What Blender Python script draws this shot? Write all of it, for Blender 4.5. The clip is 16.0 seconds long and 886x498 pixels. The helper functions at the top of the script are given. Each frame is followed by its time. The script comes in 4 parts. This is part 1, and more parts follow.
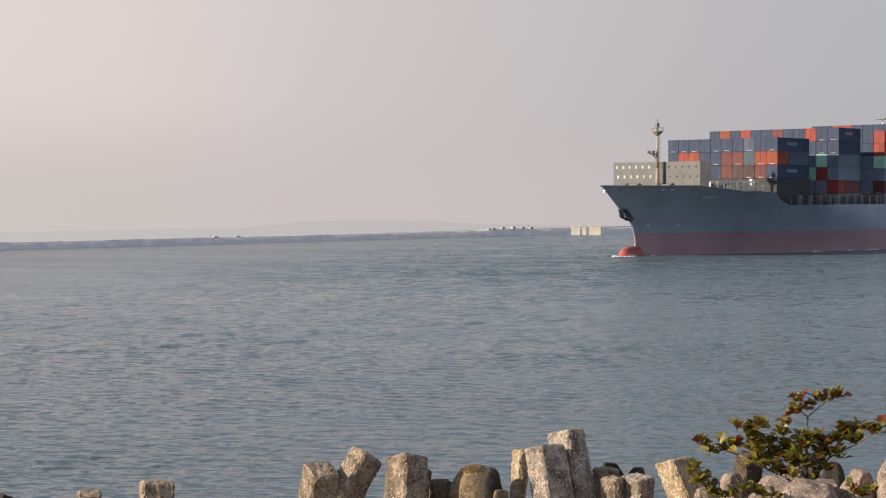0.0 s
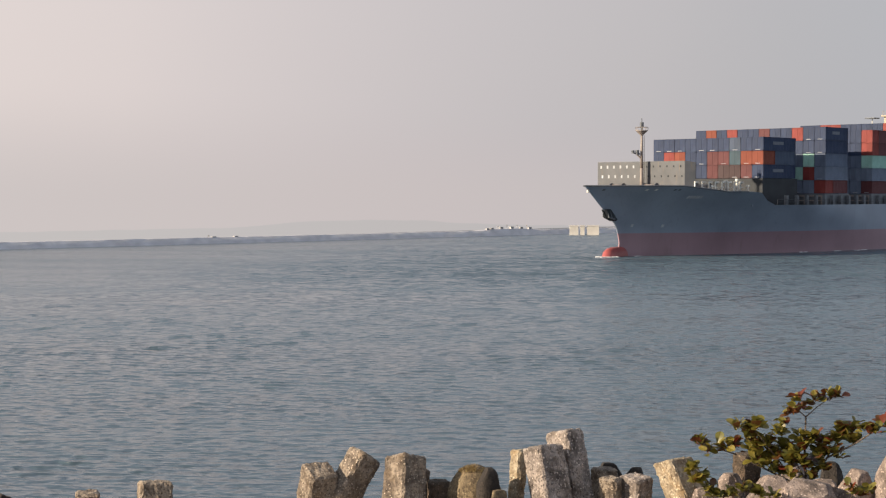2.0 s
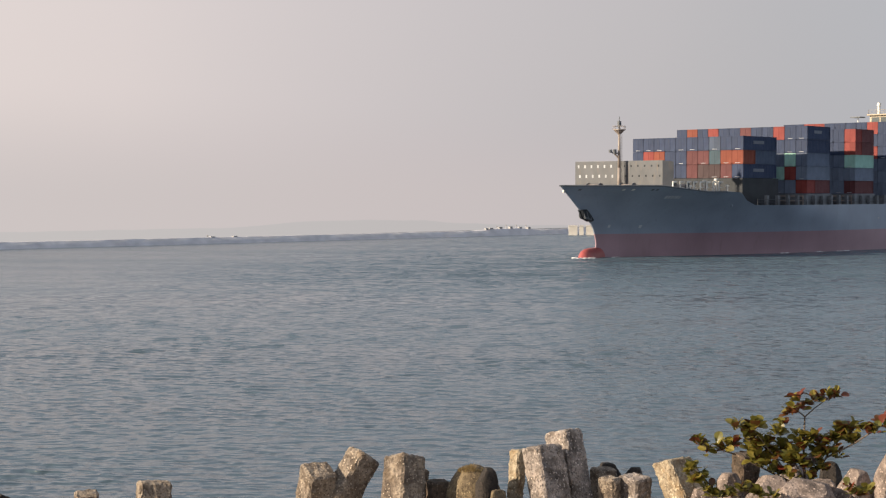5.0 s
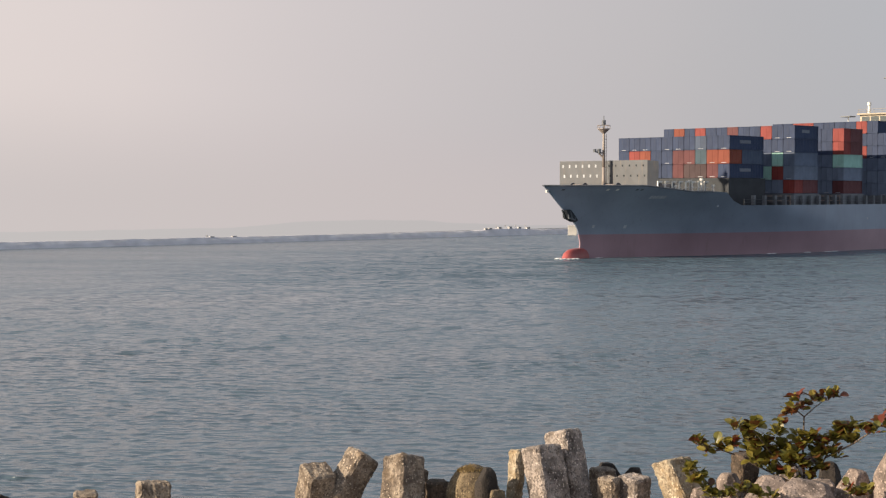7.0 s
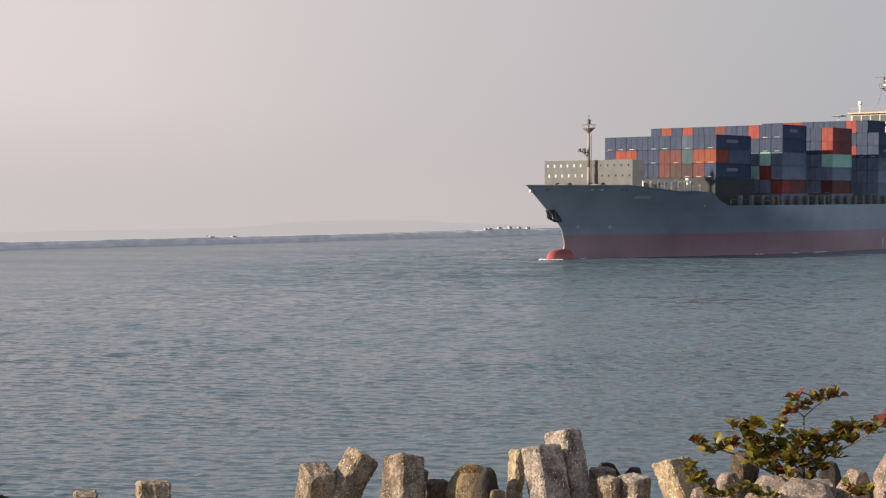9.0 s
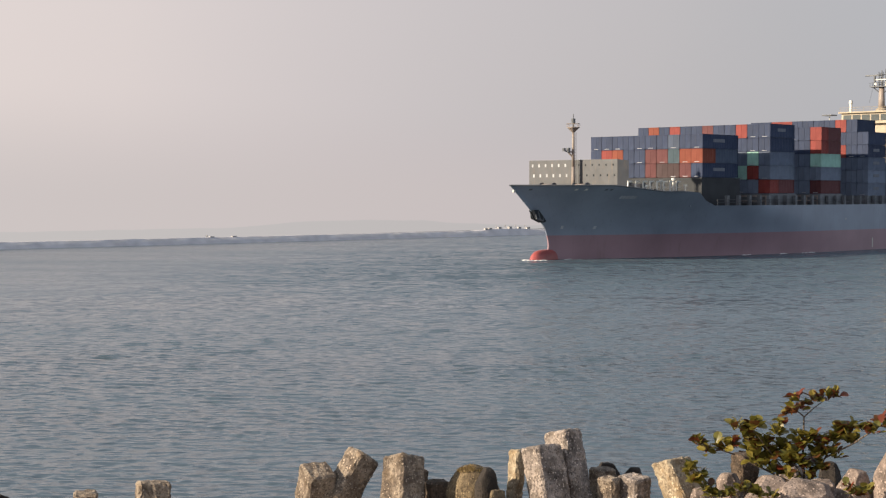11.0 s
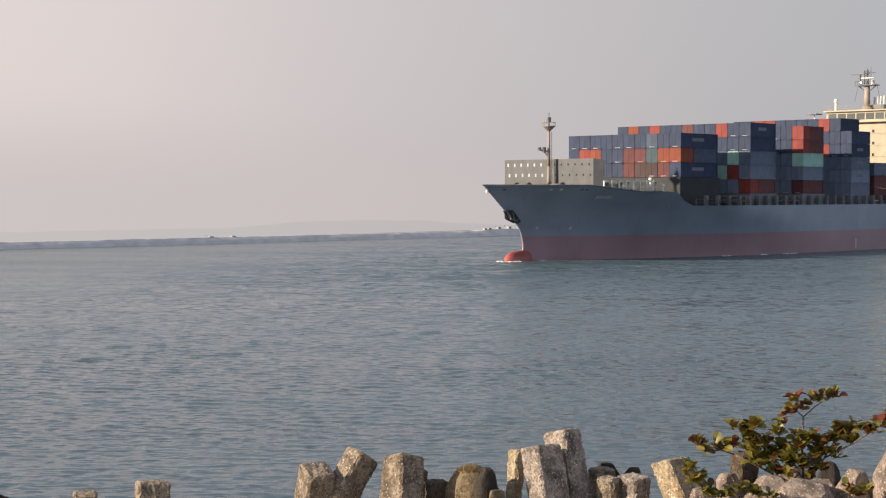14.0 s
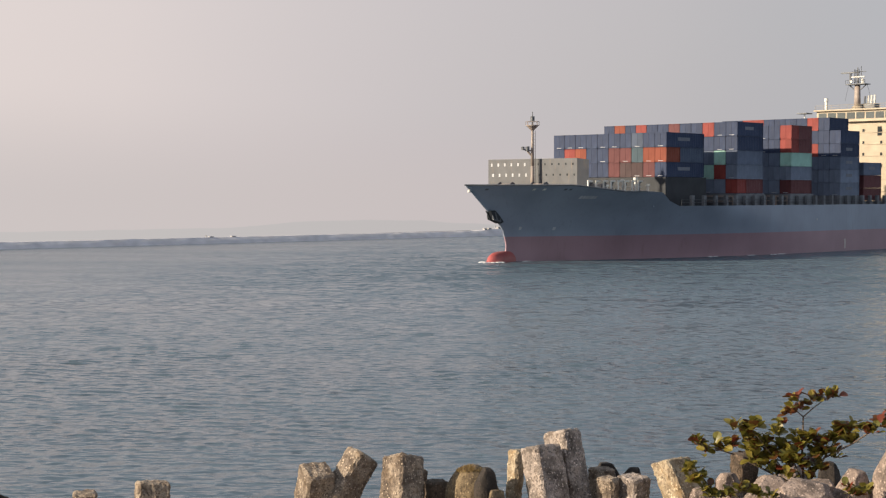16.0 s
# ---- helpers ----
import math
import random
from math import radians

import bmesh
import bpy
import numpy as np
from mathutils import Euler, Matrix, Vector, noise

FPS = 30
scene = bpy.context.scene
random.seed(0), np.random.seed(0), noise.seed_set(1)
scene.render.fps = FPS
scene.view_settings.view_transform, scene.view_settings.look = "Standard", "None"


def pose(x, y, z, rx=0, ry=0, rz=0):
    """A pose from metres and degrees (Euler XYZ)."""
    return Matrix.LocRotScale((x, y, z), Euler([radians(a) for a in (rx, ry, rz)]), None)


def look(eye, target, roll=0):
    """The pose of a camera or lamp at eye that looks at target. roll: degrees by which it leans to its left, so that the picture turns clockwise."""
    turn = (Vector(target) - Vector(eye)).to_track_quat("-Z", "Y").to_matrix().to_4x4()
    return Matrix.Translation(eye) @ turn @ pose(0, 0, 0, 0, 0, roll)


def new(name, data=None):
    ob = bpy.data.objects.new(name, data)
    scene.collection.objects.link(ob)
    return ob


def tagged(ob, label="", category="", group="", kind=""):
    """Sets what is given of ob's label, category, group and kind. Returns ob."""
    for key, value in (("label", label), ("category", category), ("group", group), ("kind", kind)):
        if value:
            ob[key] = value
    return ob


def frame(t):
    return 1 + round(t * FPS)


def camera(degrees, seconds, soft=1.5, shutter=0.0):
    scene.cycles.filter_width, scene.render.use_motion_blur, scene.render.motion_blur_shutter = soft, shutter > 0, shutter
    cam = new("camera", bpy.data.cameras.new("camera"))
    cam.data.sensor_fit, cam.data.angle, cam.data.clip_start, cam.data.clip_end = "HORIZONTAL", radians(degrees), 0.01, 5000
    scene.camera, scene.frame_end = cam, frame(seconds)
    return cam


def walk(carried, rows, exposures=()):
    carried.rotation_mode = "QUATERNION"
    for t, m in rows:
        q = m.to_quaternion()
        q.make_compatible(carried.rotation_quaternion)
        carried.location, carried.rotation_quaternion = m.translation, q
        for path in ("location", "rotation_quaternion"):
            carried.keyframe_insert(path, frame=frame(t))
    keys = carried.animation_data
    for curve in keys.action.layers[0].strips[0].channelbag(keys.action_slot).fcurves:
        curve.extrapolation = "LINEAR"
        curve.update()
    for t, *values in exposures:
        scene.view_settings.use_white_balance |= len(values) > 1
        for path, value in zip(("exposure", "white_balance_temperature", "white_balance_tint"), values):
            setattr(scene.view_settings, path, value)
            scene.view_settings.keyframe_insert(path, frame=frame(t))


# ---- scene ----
# the camera on a lookout above the shore, panning a hair to the right
cam = camera(31.285, 16.0, soft=1.25)
EYE = (0.0, 0.0, 11.23)
PAN = [(0, 0), (1.5, 0.0), (2.0, -3.0), (3.0, -4.5), (4.0, -4.6), (6.5, -5.6), (7.0, -6.0), (12.0, -6.1), (13.0, -6.7), (16.0, -7.3)]
walk(cam, [(t, pose(*EYE, 88.015, 0, math.degrees(p / 2800))) for t, p in PAN])

# ---------------------------------------------------------------- light
SUN_EL, SUN_AZ = 21.0, -107.0          # degrees; azimuth clockwise from the view direction (+y)
sun_way = Vector((math.sin(radians(SUN_AZ)) * math.cos(radians(SUN_EL)), math.cos(radians(SUN_AZ)) * math.cos(radians(SUN_EL)), math.sin(radians(SUN_EL))))
sun = new("sun", bpy.data.lights.new("sun", "SUN"))
sun.data.energy, sun.data.angle, sun.data.color = 5.0, radians(1.0), (1.0, 0.83, 0.62)
sun.matrix_basis = look(sun_way * 100, (0, 0, 0))
scene.view_settings.exposure = 0.69

world = bpy.data.worlds.new("hazy_sky")
scene.world = world
world.use_nodes = True
wn, wl = world.node_tree.nodes, world.node_tree.links
wn.clear()


def wnode(kind, **values):
    n = wn.new(kind)
    for k, v in values.items():
        n.inputs[k].default_value = v
    return n


w_out, w_bg = wn.new("ShaderNodeOutputWorld"), wn.new("ShaderNodeBackground")
w_bg.inputs[1].default_value = 0.62
w_sky = wn.new("ShaderNodeTexSky")
w_sky.sky_type, w_sky.sun_disc = "NISHITA", False
w_sky.sun_elevation, w_sky.sun_rotation = radians(SUN_EL), radians(SUN_AZ)
w_sky.dust_density, w_sky.air_density, w_sky.altitude = 6.0, 1.0, 0
w_gain = wn.new("ShaderNodeVectorMath")
w_gain.operation, w_gain.inputs[3].default_value = "SCALE", 0.10
wl.new(w_sky.outputs[0], w_gain.inputs[0])
# thick haze: one smooth glow, brighter towards the sun's side, over the clear sky
w_tc = wn.new("ShaderNodeTexCoord")
w_dot = wn.new("ShaderNodeVectorMath")
w_dot.operation = "DOT_PRODUCT"
w_dot.inputs[1].default_value = Vector((-0.96, 0.12, 0.12)).normalized()
wl.new(w_tc.outputs["Generated"], w_dot.inputs[0])
w_ramp = wn.new("ShaderNodeValToRGB")
w_ramp.color_ramp.interpolation = "B_SPLINE"
for i, (pos, col) in enumerate(((0.0, (0.74, 0.78, 0.85)), (0.26, (0.61, 0.645, 0.70)), (0.41, (0.483, 0.490, 0.524)), (0.50, (0.555, 0.530, 0.541)), (0.66, (0.765, 0.688, 0.692)), (1.0, (1.15, 0.98, 0.86)))):
    e = w_ramp.color_ramp.elements[i] if i < 2 else w_ramp.color_ramp.elements.new(pos)
    e.position, e.color = pos, (*col, 1)
w_map = wn.new("ShaderNodeMapRange")
w_map.inputs[1].default_value, w_map.inputs[2].default_value = -1.0, 1.0
wl.new(w_dot.outputs["Value"], w_map.inputs[0])
wl.new(w_map.outputs[0], w_ramp.inputs[0])
w_mix = wn.new("ShaderNodeMix")
w_mix.data_type = "RGBA"
w_mix.inputs[0].default_value = 0.88
wl.new(w_gain.outputs[0], w_mix.inputs[6])
# the haze thins out overhead into a bluer grey
w_sep, w_up, w_zen = wn.new("ShaderNodeSeparateXYZ"), wn.new("ShaderNodeMapRange"), wn.new("ShaderNodeMix")
w_up.interpolation_type = "SMOOTHSTEP"
w_up.inputs[1].default_value, w_up.inputs[2].default_value, w_up.inputs[4].default_value = 0.11, 0.34, 0.85
w_zen.data_type = "RGBA"
w_zen.inputs[7].default_value = (0.42, 0.49, 0.60, 1)
wl.new(w_tc.outputs["Generated"], w_sep.inputs[0])
wl.new(w_sep.outputs[2], w_up.inputs[0])
wl.new(w_up.outputs[0], w_zen.inputs[0])
wl.new(w_ramp.outputs[0], w_zen.inputs[6])
wl.new(w_zen.outputs[2], w_mix.inputs[7])
wl.new(w_mix.outputs[2], w_bg.inputs[0])
wl.new(w_bg.outputs[0], w_out.inputs[0])


# ---------------------------------------------------------------- materials
def tree(name):
    m = bpy.data.materials.new(name)
    m.use_nodes = True
    nt = m.node_tree
    return m, nt, nt.nodes["Principled BSDF"]


def noise_node(nt, scale, detail=4, rough=0.55, vec=None):
    n = nt.nodes.new("ShaderNodeTexNoise")
    n.inputs["Scale"].default_value, n.inputs["Detail"].default_value, n.inputs["Roughness"].default_value = scale, detail, rough
    if vec is not None:
        nt.links.new(vec, n.inputs["Vector"])
    return n


def ramp_node(nt, fac, stops):
    r = nt.nodes.new("ShaderNodeValToRGB")
    for i, (p, c) in enumerate(stops):
        e = r.color_ramp.elements[i] if i < 2 else r.color_ramp.elements.new(p)
        e.position, e.color = p, (*c, 1)
    nt.links.new(fac, r.inputs[0])
    return r


def mix_node(nt, fac, a, b, mode="MIX"):
    n = nt.nodes.new("ShaderNodeMix")
    n.data_type, n.blend_type = "RGBA", mode
    for sock, v in ((0, fac), (6, a), (7, b)):
        if isinstance(v, (int, float)):
            n.inputs[sock].default_value = v
        elif isinstance(v, tuple):
            n.inputs[sock].default_value = (*v, 1)
        else:
            nt.links.new(v, n.inputs[sock])
    return n.outputs[2]


def bump_node(nt, height, strength, distance, onto):
    b = nt.nodes.new("ShaderNodeBump")
    b.inputs["Strength"].default_value, b.inputs["Distance"].default_value = strength, distance
    nt.links.new(height, b.inputs["Height"])
    nt.links.new(b.outputs[0], onto.inputs["Normal"])
    return b


def coords(nt, scale=(1, 1, 1), which="Object"):
    tc, mp = nt.nodes.new("ShaderNodeTexCoord"), nt.nodes.new("ShaderNodeMapping")
    mp.inputs["Scale"].default_value = scale
    nt.links.new(tc.outputs[which], mp.inputs[0])
    return mp.outputs[0]


def paint(name, col, rough=0.55, wear=(0.22, 0.13, 0.08), worn=0.25, metal=0.0, large=0.25, fine=2.5, streaks=True, vary=0.12, gloss=0.5):
    """Painted steel: faded in patches, rust streaks that run down, slight random tone from piece to piece."""
    m, nt, p = tree(name)
    v = coords(nt)
    big = noise_node(nt, large, 3, 0.5, v)
    dark, light = tuple(c * 0.86 for c in col), tuple(min(1, c * 1.12 + 0.008) for c in col)
    base = ramp_node(nt, big.outputs[0], ((0.3, dark), (0.7, light))).outputs[0]
    sv = coords(nt, (1.6, 1.6, 0.16)) if streaks else v
    st = noise_node(nt, fine, 6, 0.65, sv)
    mask = ramp_node(nt, st.outputs[0], ((0.56, (0, 0, 0)), (0.74, (worn, worn, worn)))).outputs[0]
    col_out = mix_node(nt, mask, base, wear)
    oi, hs = nt.nodes.new("ShaderNodeObjectInfo"), nt.nodes.new("ShaderNodeHueSaturation")
    mr = nt.nodes.new("ShaderNodeMapRange")
    mr.inputs[3].default_value, mr.inputs[4].default_value = 1 - vary, 1 + vary
    nt.links.new(oi.outputs["Random"], mr.inputs[0])
    nt.links.new(mr.outputs[0], hs.inputs["Value"])
    nt.links.new(col_out, hs.inputs["Color"])
    nt.links.new(hs.outputs[0], p.inputs["Base Color"])
    p.inputs["Roughness"].default_value, p.inputs["Metallic"].default_value = rough, metal
    p.inputs["Specular IOR Level"].default_value = gloss
    bump_node(nt, st.outputs[0], 0.12, 0.02, p)
    return m


def glow(name, col, strength=1.0):
    m, nt, p = tree(name)
    p.inputs["Base Color"].default_value = (0, 0, 0, 1)
    p.inputs["Specular IOR Level"].default_value = 0
    p.inputs["Emission Color"].default_value, p.inputs["Emission Strength"].default_value = (*col, 1), strength
    return m


def concrete(name, pale, dark, warm, seed=0.0, lichen=0.0, relief=0.03):
    """Sea-worn concrete with exposed aggregate: pale pebbles and pits in a stained matrix."""
    m, nt, p = tree(name)
    v = coords(nt)
    off = nt.nodes.new("ShaderNodeVectorMath")
    off.operation, off.inputs[1].default_value = "ADD", (seed, seed * 1.7, seed * 0.3)
    oi = nt.nodes.new("ShaderNodeObjectInfo")
    sc = nt.nodes.new("ShaderNodeVectorMath")
    sc.operation, sc.inputs[3].default_value = "SCALE", 37.0
    nt.links.new(oi.outputs["Random"], sc.inputs[0])
    nt.links.new(v, off.inputs[0])
    add = nt.nodes.new("ShaderNodeVectorMath")
    nt.links.new(off.outputs[0], add.inputs[0])
    nt.links.new(sc.outputs[0], add.inputs[1])
    q = add.outputs[0]
    stain = noise_node(nt, 2.3, 6, 0.68, q)
    st = nt.nodes.new("ShaderNodeMapping")
    st.inputs["Scale"].default_value = (1, 1, 0.45)
    nt.links.new(q, st.inputs[0])
    grit = noise_node(nt, 21, 6, 0.72, st.outputs[0])
    vor = nt.nodes.new("ShaderNodeTexVoronoi")
    vor.inputs["Scale"].default_value = 19
    warp = nt.nodes.new("ShaderNodeMix")
    warp.data_type = "VECTOR"
    warp.inputs[0].default_value = 0.06
    nt.links.new(q, warp.inputs[4])
    nt.links.new(grit.outputs["Color"], warp.inputs[5])
    nt.links.new(warp.outputs[1], vor.inputs["Vector"])
    base = ramp_node(nt, stain.outputs[0], ((0.31, dark), (0.44, warm), (0.58, pale))).outputs[0]
    tone = nt.nodes.new("ShaderNodeSeparateColor")
    nt.links.new(vor.outputs["Color"], tone.inputs[0])
    # single pebbles, dark to pale, set in the matrix
    pebble = ramp_node(nt, tone.outputs[0], ((0.0, tuple(0.3 * p1 + 0.7 * p2 for p1, p2 in zip(dark, warm))), (0.55, warm), (0.72, tuple(min(0.8, c * 1.2) for c in pale)), (1.0, tuple(min(0.85, c * 1.95) for c in pale)))).outputs[0]
    speck = ramp_node(nt, vor.outputs["Distance"], ((0.32, (0.95, 0.95, 0.95)), (0.44, (0, 0, 0)))).outputs[0]
    c1 = mix_node(nt, speck, base, pebble)
    pits = ramp_node(nt, grit.outputs[0], ((0.36, (0.62, 0.62, 0.62)), (0.45, (0, 0, 0)))).outputs[0]
    c2 = mix_node(nt, pits, c1, tuple(c * 0.55 for c in dark))
    stones = speck
    if lichen:
        ln = noise_node(nt, 3.3, 4, 0.6, q)
        lm = ramp_node(nt, ln.outputs[0], ((0.5, (0, 0, 0)), (0.66, (lichen, lichen, lichen)))).outputs[0]
        c2 = mix_node(nt, lm, c2, (0.27, 0.165, 0.062))
    nt.links.new(c2, p.inputs["Base Color"])
    p.inputs["Roughness"].default_value = 0.92
    h = mix_node(nt, 0.5, grit.outputs[0], stones, "ADD")
    bump_node(nt, h, 1.0, relief, p)
    return m


def leaf_mat(name, a, b, c, island=False):
    m, nt, p = tree(name)
    oi = nt.nodes.new("ShaderNodeObjectInfo")
    gi = nt.nodes.new("ShaderNodeNewGeometry")
    r = ramp_node(nt, gi.outputs["Random Per Island"] if island else oi.outputs["Random"], ((0.0, a), (0.55, b), (1.0, c))).outputs[0]
    n = noise_node(nt, 14, 3, 0.6, coords(nt))
    nm = ramp_node(nt, n.outputs[0], ((0.45, (0, 0, 0)), (0.7, (0.45, 0.45, 0.45)))).outputs[0]
    col = mix_node(nt, nm, r, (0.11, 0.055, 0.016))
    nt.links.new(col, p.inputs["Base Color"])
    p.inputs["Roughness"].default_value = 0.42
    tr = nt.nodes.new("ShaderNodeBsdfTranslucent")
    nt.links.new(col, tr.inputs[0])
    mx = nt.nodes.new("ShaderNodeMixShader")
    mx.inputs[0].default_value = 0.36
    nt.links.new(p.outputs[0], mx.inputs[1])
    nt.links.new(tr.outputs[0], mx.inputs[2])
    nt.links.new(mx.outputs[0], nt.nodes["Material Output"].inputs[0])
    return m


def water_mat():
    """Choppy harbour water over modelled waves: ripples near the shore, and the slopes of far waves, come from vector noise."""
    m, nt, p = tree("sea_water")

    def vmath(op, a, second=None, scale=None):
        n = nt.nodes.new("ShaderNodeVectorMath")
        n.operation = op
        nt.links.new(a, n.inputs[0])
        if isinstance(second, tuple):
            n.inputs[1].default_value = second
        elif second is not None:
            nt.links.new(second, n.inputs[1])
        if scale is not None:
            nt.links.new(scale, n.inputs[3])
        return n.outputs[0]

    def slopes(sx, sy, detail, amount):
        n = noise_node(nt, 1.0, detail, 0.6, coords(nt, (sx, sy, 1)))
        return vmath("MULTIPLY", vmath("SUBTRACT", n.outputs["Color"], (0.5, 0.5, 0.5)), (amount * 0.8, amount, 0))

    tc, sep = nt.nodes.new("ShaderNodeTexCoord"), nt.nodes.new("ShaderNodeSeparateXYZ")
    nt.links.new(tc.outputs["Object"], sep.inputs[0])

    def along(y0, y1, a, b):
        n = nt.nodes.new("ShaderNodeMapRange")
        n.interpolation_type = "SMOOTHSTEP"
        n.inputs[1].default_value, n.inputs[2].default_value, n.inputs[3].default_value, n.inputs[4].default_value = y0, y1, a, b
        nt.links.new(sep.outputs[1], n.inputs[0])
        return n.outputs[0]

    wide = vmath("ADD", slopes(0.06, 0.10, 3, 0.12), vmath("ADD", slopes(0.30, 0.42, 4, 0.34), slopes(0.85, 1.2, 4, 0.50)))
    wide = vmath("SCALE", wide, scale=along(70, 210, 0.25, 1.1))
    wide = vmath("SCALE", wide, scale=along(250, 440, 1.0, 0.45))
    # far waves run ashore, their steeper faces towards the beach
    bias = nt.nodes.new("ShaderNodeCombineXYZ")
    bias.inputs[1].default_value = -0.075
    lean = vmath("SCALE", vmath("SCALE", bias.outputs[0], scale=along(70, 230, 0.25, 0.85)), scale=along(200, 380, 1.0, 0.3))
    # calmer water in the lee of the breakwater, choppier in the open channel
    lee, calm = nt.nodes.new("ShaderNodeMapRange"), nt.nodes.new("ShaderNodeMath")
    lee.interpolation_type = "SMOOTHSTEP"
    lee.inputs[1].default_value, lee.inputs[2].default_value, lee.inputs[3].default_value, lee.inputs[4].default_value = -60, 45, -0.60, 3.0
    nt.links.new(sep.outputs[0], lee.inputs[0])
    calm.operation = "MULTIPLY_ADD"
    calm.inputs[2].default_value = 1.0
    nt.links.new(lee.outputs[0], calm.inputs[0])
    nt.links.new(along(130, 240, 0.0, 1.0), calm.inputs[1])
    wide = vmath("SCALE", vmath("ADD", wide, lean), scale=calm.outputs[0])
    fine = vmath("SCALE", slopes(1.1, 3.4, 5, 1.25), scale=along(60, 300, 1.0, 0.5))
    geo = nt.nodes.new("ShaderNodeNewGeometry")
    total = vmath("NORMALIZE", vmath("ADD", geo.outputs["Normal"], vmath("ADD", wide, fine)))
    nt.links.new(total, p.inputs["Normal"])
    tint = noise_node(nt, 1.0, 4, 0.55, coords(nt, (0.012, 0.05, 1)))
    col = ramp_node(nt, tint.outputs[0], ((0.35, (0.051, 0.077, 0.099)), (0.68, (0.067, 0.099, 0.125)))).outputs[0]
    nt.links.new(col, p.inputs["Base Color"])
    p.inputs["IOR"].default_value = 1.33
    rr = nt.nodes.new("ShaderNodeMapRange")
    rr.inputs[1].default_value, rr.inputs[2].default_value, rr.inputs[3].default_value, rr.inputs[4].default_value = 0.35, 0.65, 0.13, 0.20
    nt.links.new(tint.outputs[0], rr.inputs[0])
    # ripples too fine to model roughen the far water
    ad = nt.nodes.new("ShaderNodeMath")
    nt.links.new(rr.outputs[0], ad.inputs[0])
    nt.links.new(along(150, 250, 0.0, 0.06), ad.inputs[1])
    nt.links.new(ad.outputs[0], p.inputs["Roughness"])
    return m


WATER = water_mat()
# hull and boot colours are lightened and greyed, painting haze into them
HULL_HAZED = paint("hull_navy_hazed", (0.228, 0.276, 0.355), 0.42, (0.10, 0.085, 0.08), 0.25, large=0.12, fine=0.9, gloss=0.65)
HULL_RED = paint("antifouling_red_hazed", (0.325, 0.206, 0.240), 0.45, (0.15, 0.10, 0.11), 0.3, large=0.12, fine=0.7, gloss=0.6)
BULB_RED = paint("bulb_red", (0.31, 0.070, 0.066), 0.35, (0.25, 0.05, 0.04), 0.3, large=0.6, fine=1.5)
DECK_RED = paint("deck_oxide", (0.13, 0.06, 0.045), 0.8, large=0.3)
STEEL_GREY = paint("grey_steel_plate", (0.055, 0.061, 0.073), 0.5, (0.18, 0.12, 0.07), 0.4, large=0.5)
CREAM = paint("cream_paint", (0.360, 0.302, 0.221), 0.5, (0.30, 0.17, 0.08), 0.25, large=0.3)
WHITE = paint("white_paint", (0.630, 0.621, 0.576), 0.5, (0.35, 0.22, 0.12), 0.3, large=0.6)
MAST_TAN = paint("mast_tan_paint", (0.270, 0.230, 0.205), 0.55, (0.25, 0.12, 0.06), 0.5, large=0.8)
DARK_STEEL = paint("dark_steel", (0.085, 0.095, 0.11), 0.5, large=0.8)
# dark steel lightened to lift the shaded coamings and posts
COAMING_DARK = paint("lightened_dark_steel", (0.135, 0.147, 0.165), 0.7, large=0.5)
BULKHEAD_DARK = paint("dull_black_bulkhead", (0.022, 0.027, 0.035), 0.6, (0.03, 0.033, 0.04), 0.3, large=0.5, gloss=0.3)
# bridge window base is greyed to paint in the sky it reflects
SKY_TONED_GLASS = paint("sky_toned_glass", (0.07, 0.085, 0.09), 0.08, (0.10, 0.12, 0.12), 0.0, large=2, streaks=False, gloss=1.0)
WINDOW_DARK = paint("dark_glass", (0.02, 0.025, 0.03), 0.08, (0.02, 0.02, 0.02), 0.0, large=2, streaks=False)
LETTER_AND_SKY = paint("pale_letters_and_sky", (0.40, 0.42, 0.46), 0.6, (0.25, 0.25, 0.26), 0.3, large=2)
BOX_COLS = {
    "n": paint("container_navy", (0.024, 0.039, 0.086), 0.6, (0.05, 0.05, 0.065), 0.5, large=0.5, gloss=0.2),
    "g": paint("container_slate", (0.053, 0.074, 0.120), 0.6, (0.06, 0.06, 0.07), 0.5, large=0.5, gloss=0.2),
    # these two blues are lightened: haze painted onto boxes in shaded tiers
    "s": paint("container_steel_blue_hazed", (0.101, 0.131, 0.196), 0.6, (0.08, 0.085, 0.10), 0.5, large=0.5, gloss=0.2),
    "p": paint("container_pale_blue_hazed", (0.143, 0.179, 0.249), 0.6, (0.12, 0.13, 0.15), 0.5, large=0.5, gloss=0.2),
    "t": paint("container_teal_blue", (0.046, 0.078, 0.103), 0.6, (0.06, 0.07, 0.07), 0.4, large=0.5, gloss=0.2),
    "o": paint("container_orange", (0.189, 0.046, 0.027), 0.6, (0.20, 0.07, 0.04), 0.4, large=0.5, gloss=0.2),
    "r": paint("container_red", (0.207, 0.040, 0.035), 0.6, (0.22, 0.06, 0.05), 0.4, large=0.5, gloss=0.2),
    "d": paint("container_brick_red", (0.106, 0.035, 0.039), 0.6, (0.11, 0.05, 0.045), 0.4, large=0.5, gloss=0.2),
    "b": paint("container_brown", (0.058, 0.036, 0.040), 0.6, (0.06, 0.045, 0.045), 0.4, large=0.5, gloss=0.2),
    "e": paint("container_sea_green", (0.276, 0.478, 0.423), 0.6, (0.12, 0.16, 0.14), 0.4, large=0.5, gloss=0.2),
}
BOX_WORDS = {"n": "navy blue", "g": "slate blue", "s": "haze-lightened steel blue", "p": "haze-lightened pale blue", "t": "teal blue", "o": "orange", "r": "bright red", "d": "dull brick red", "b": "dark brown", "e": "sea green"}
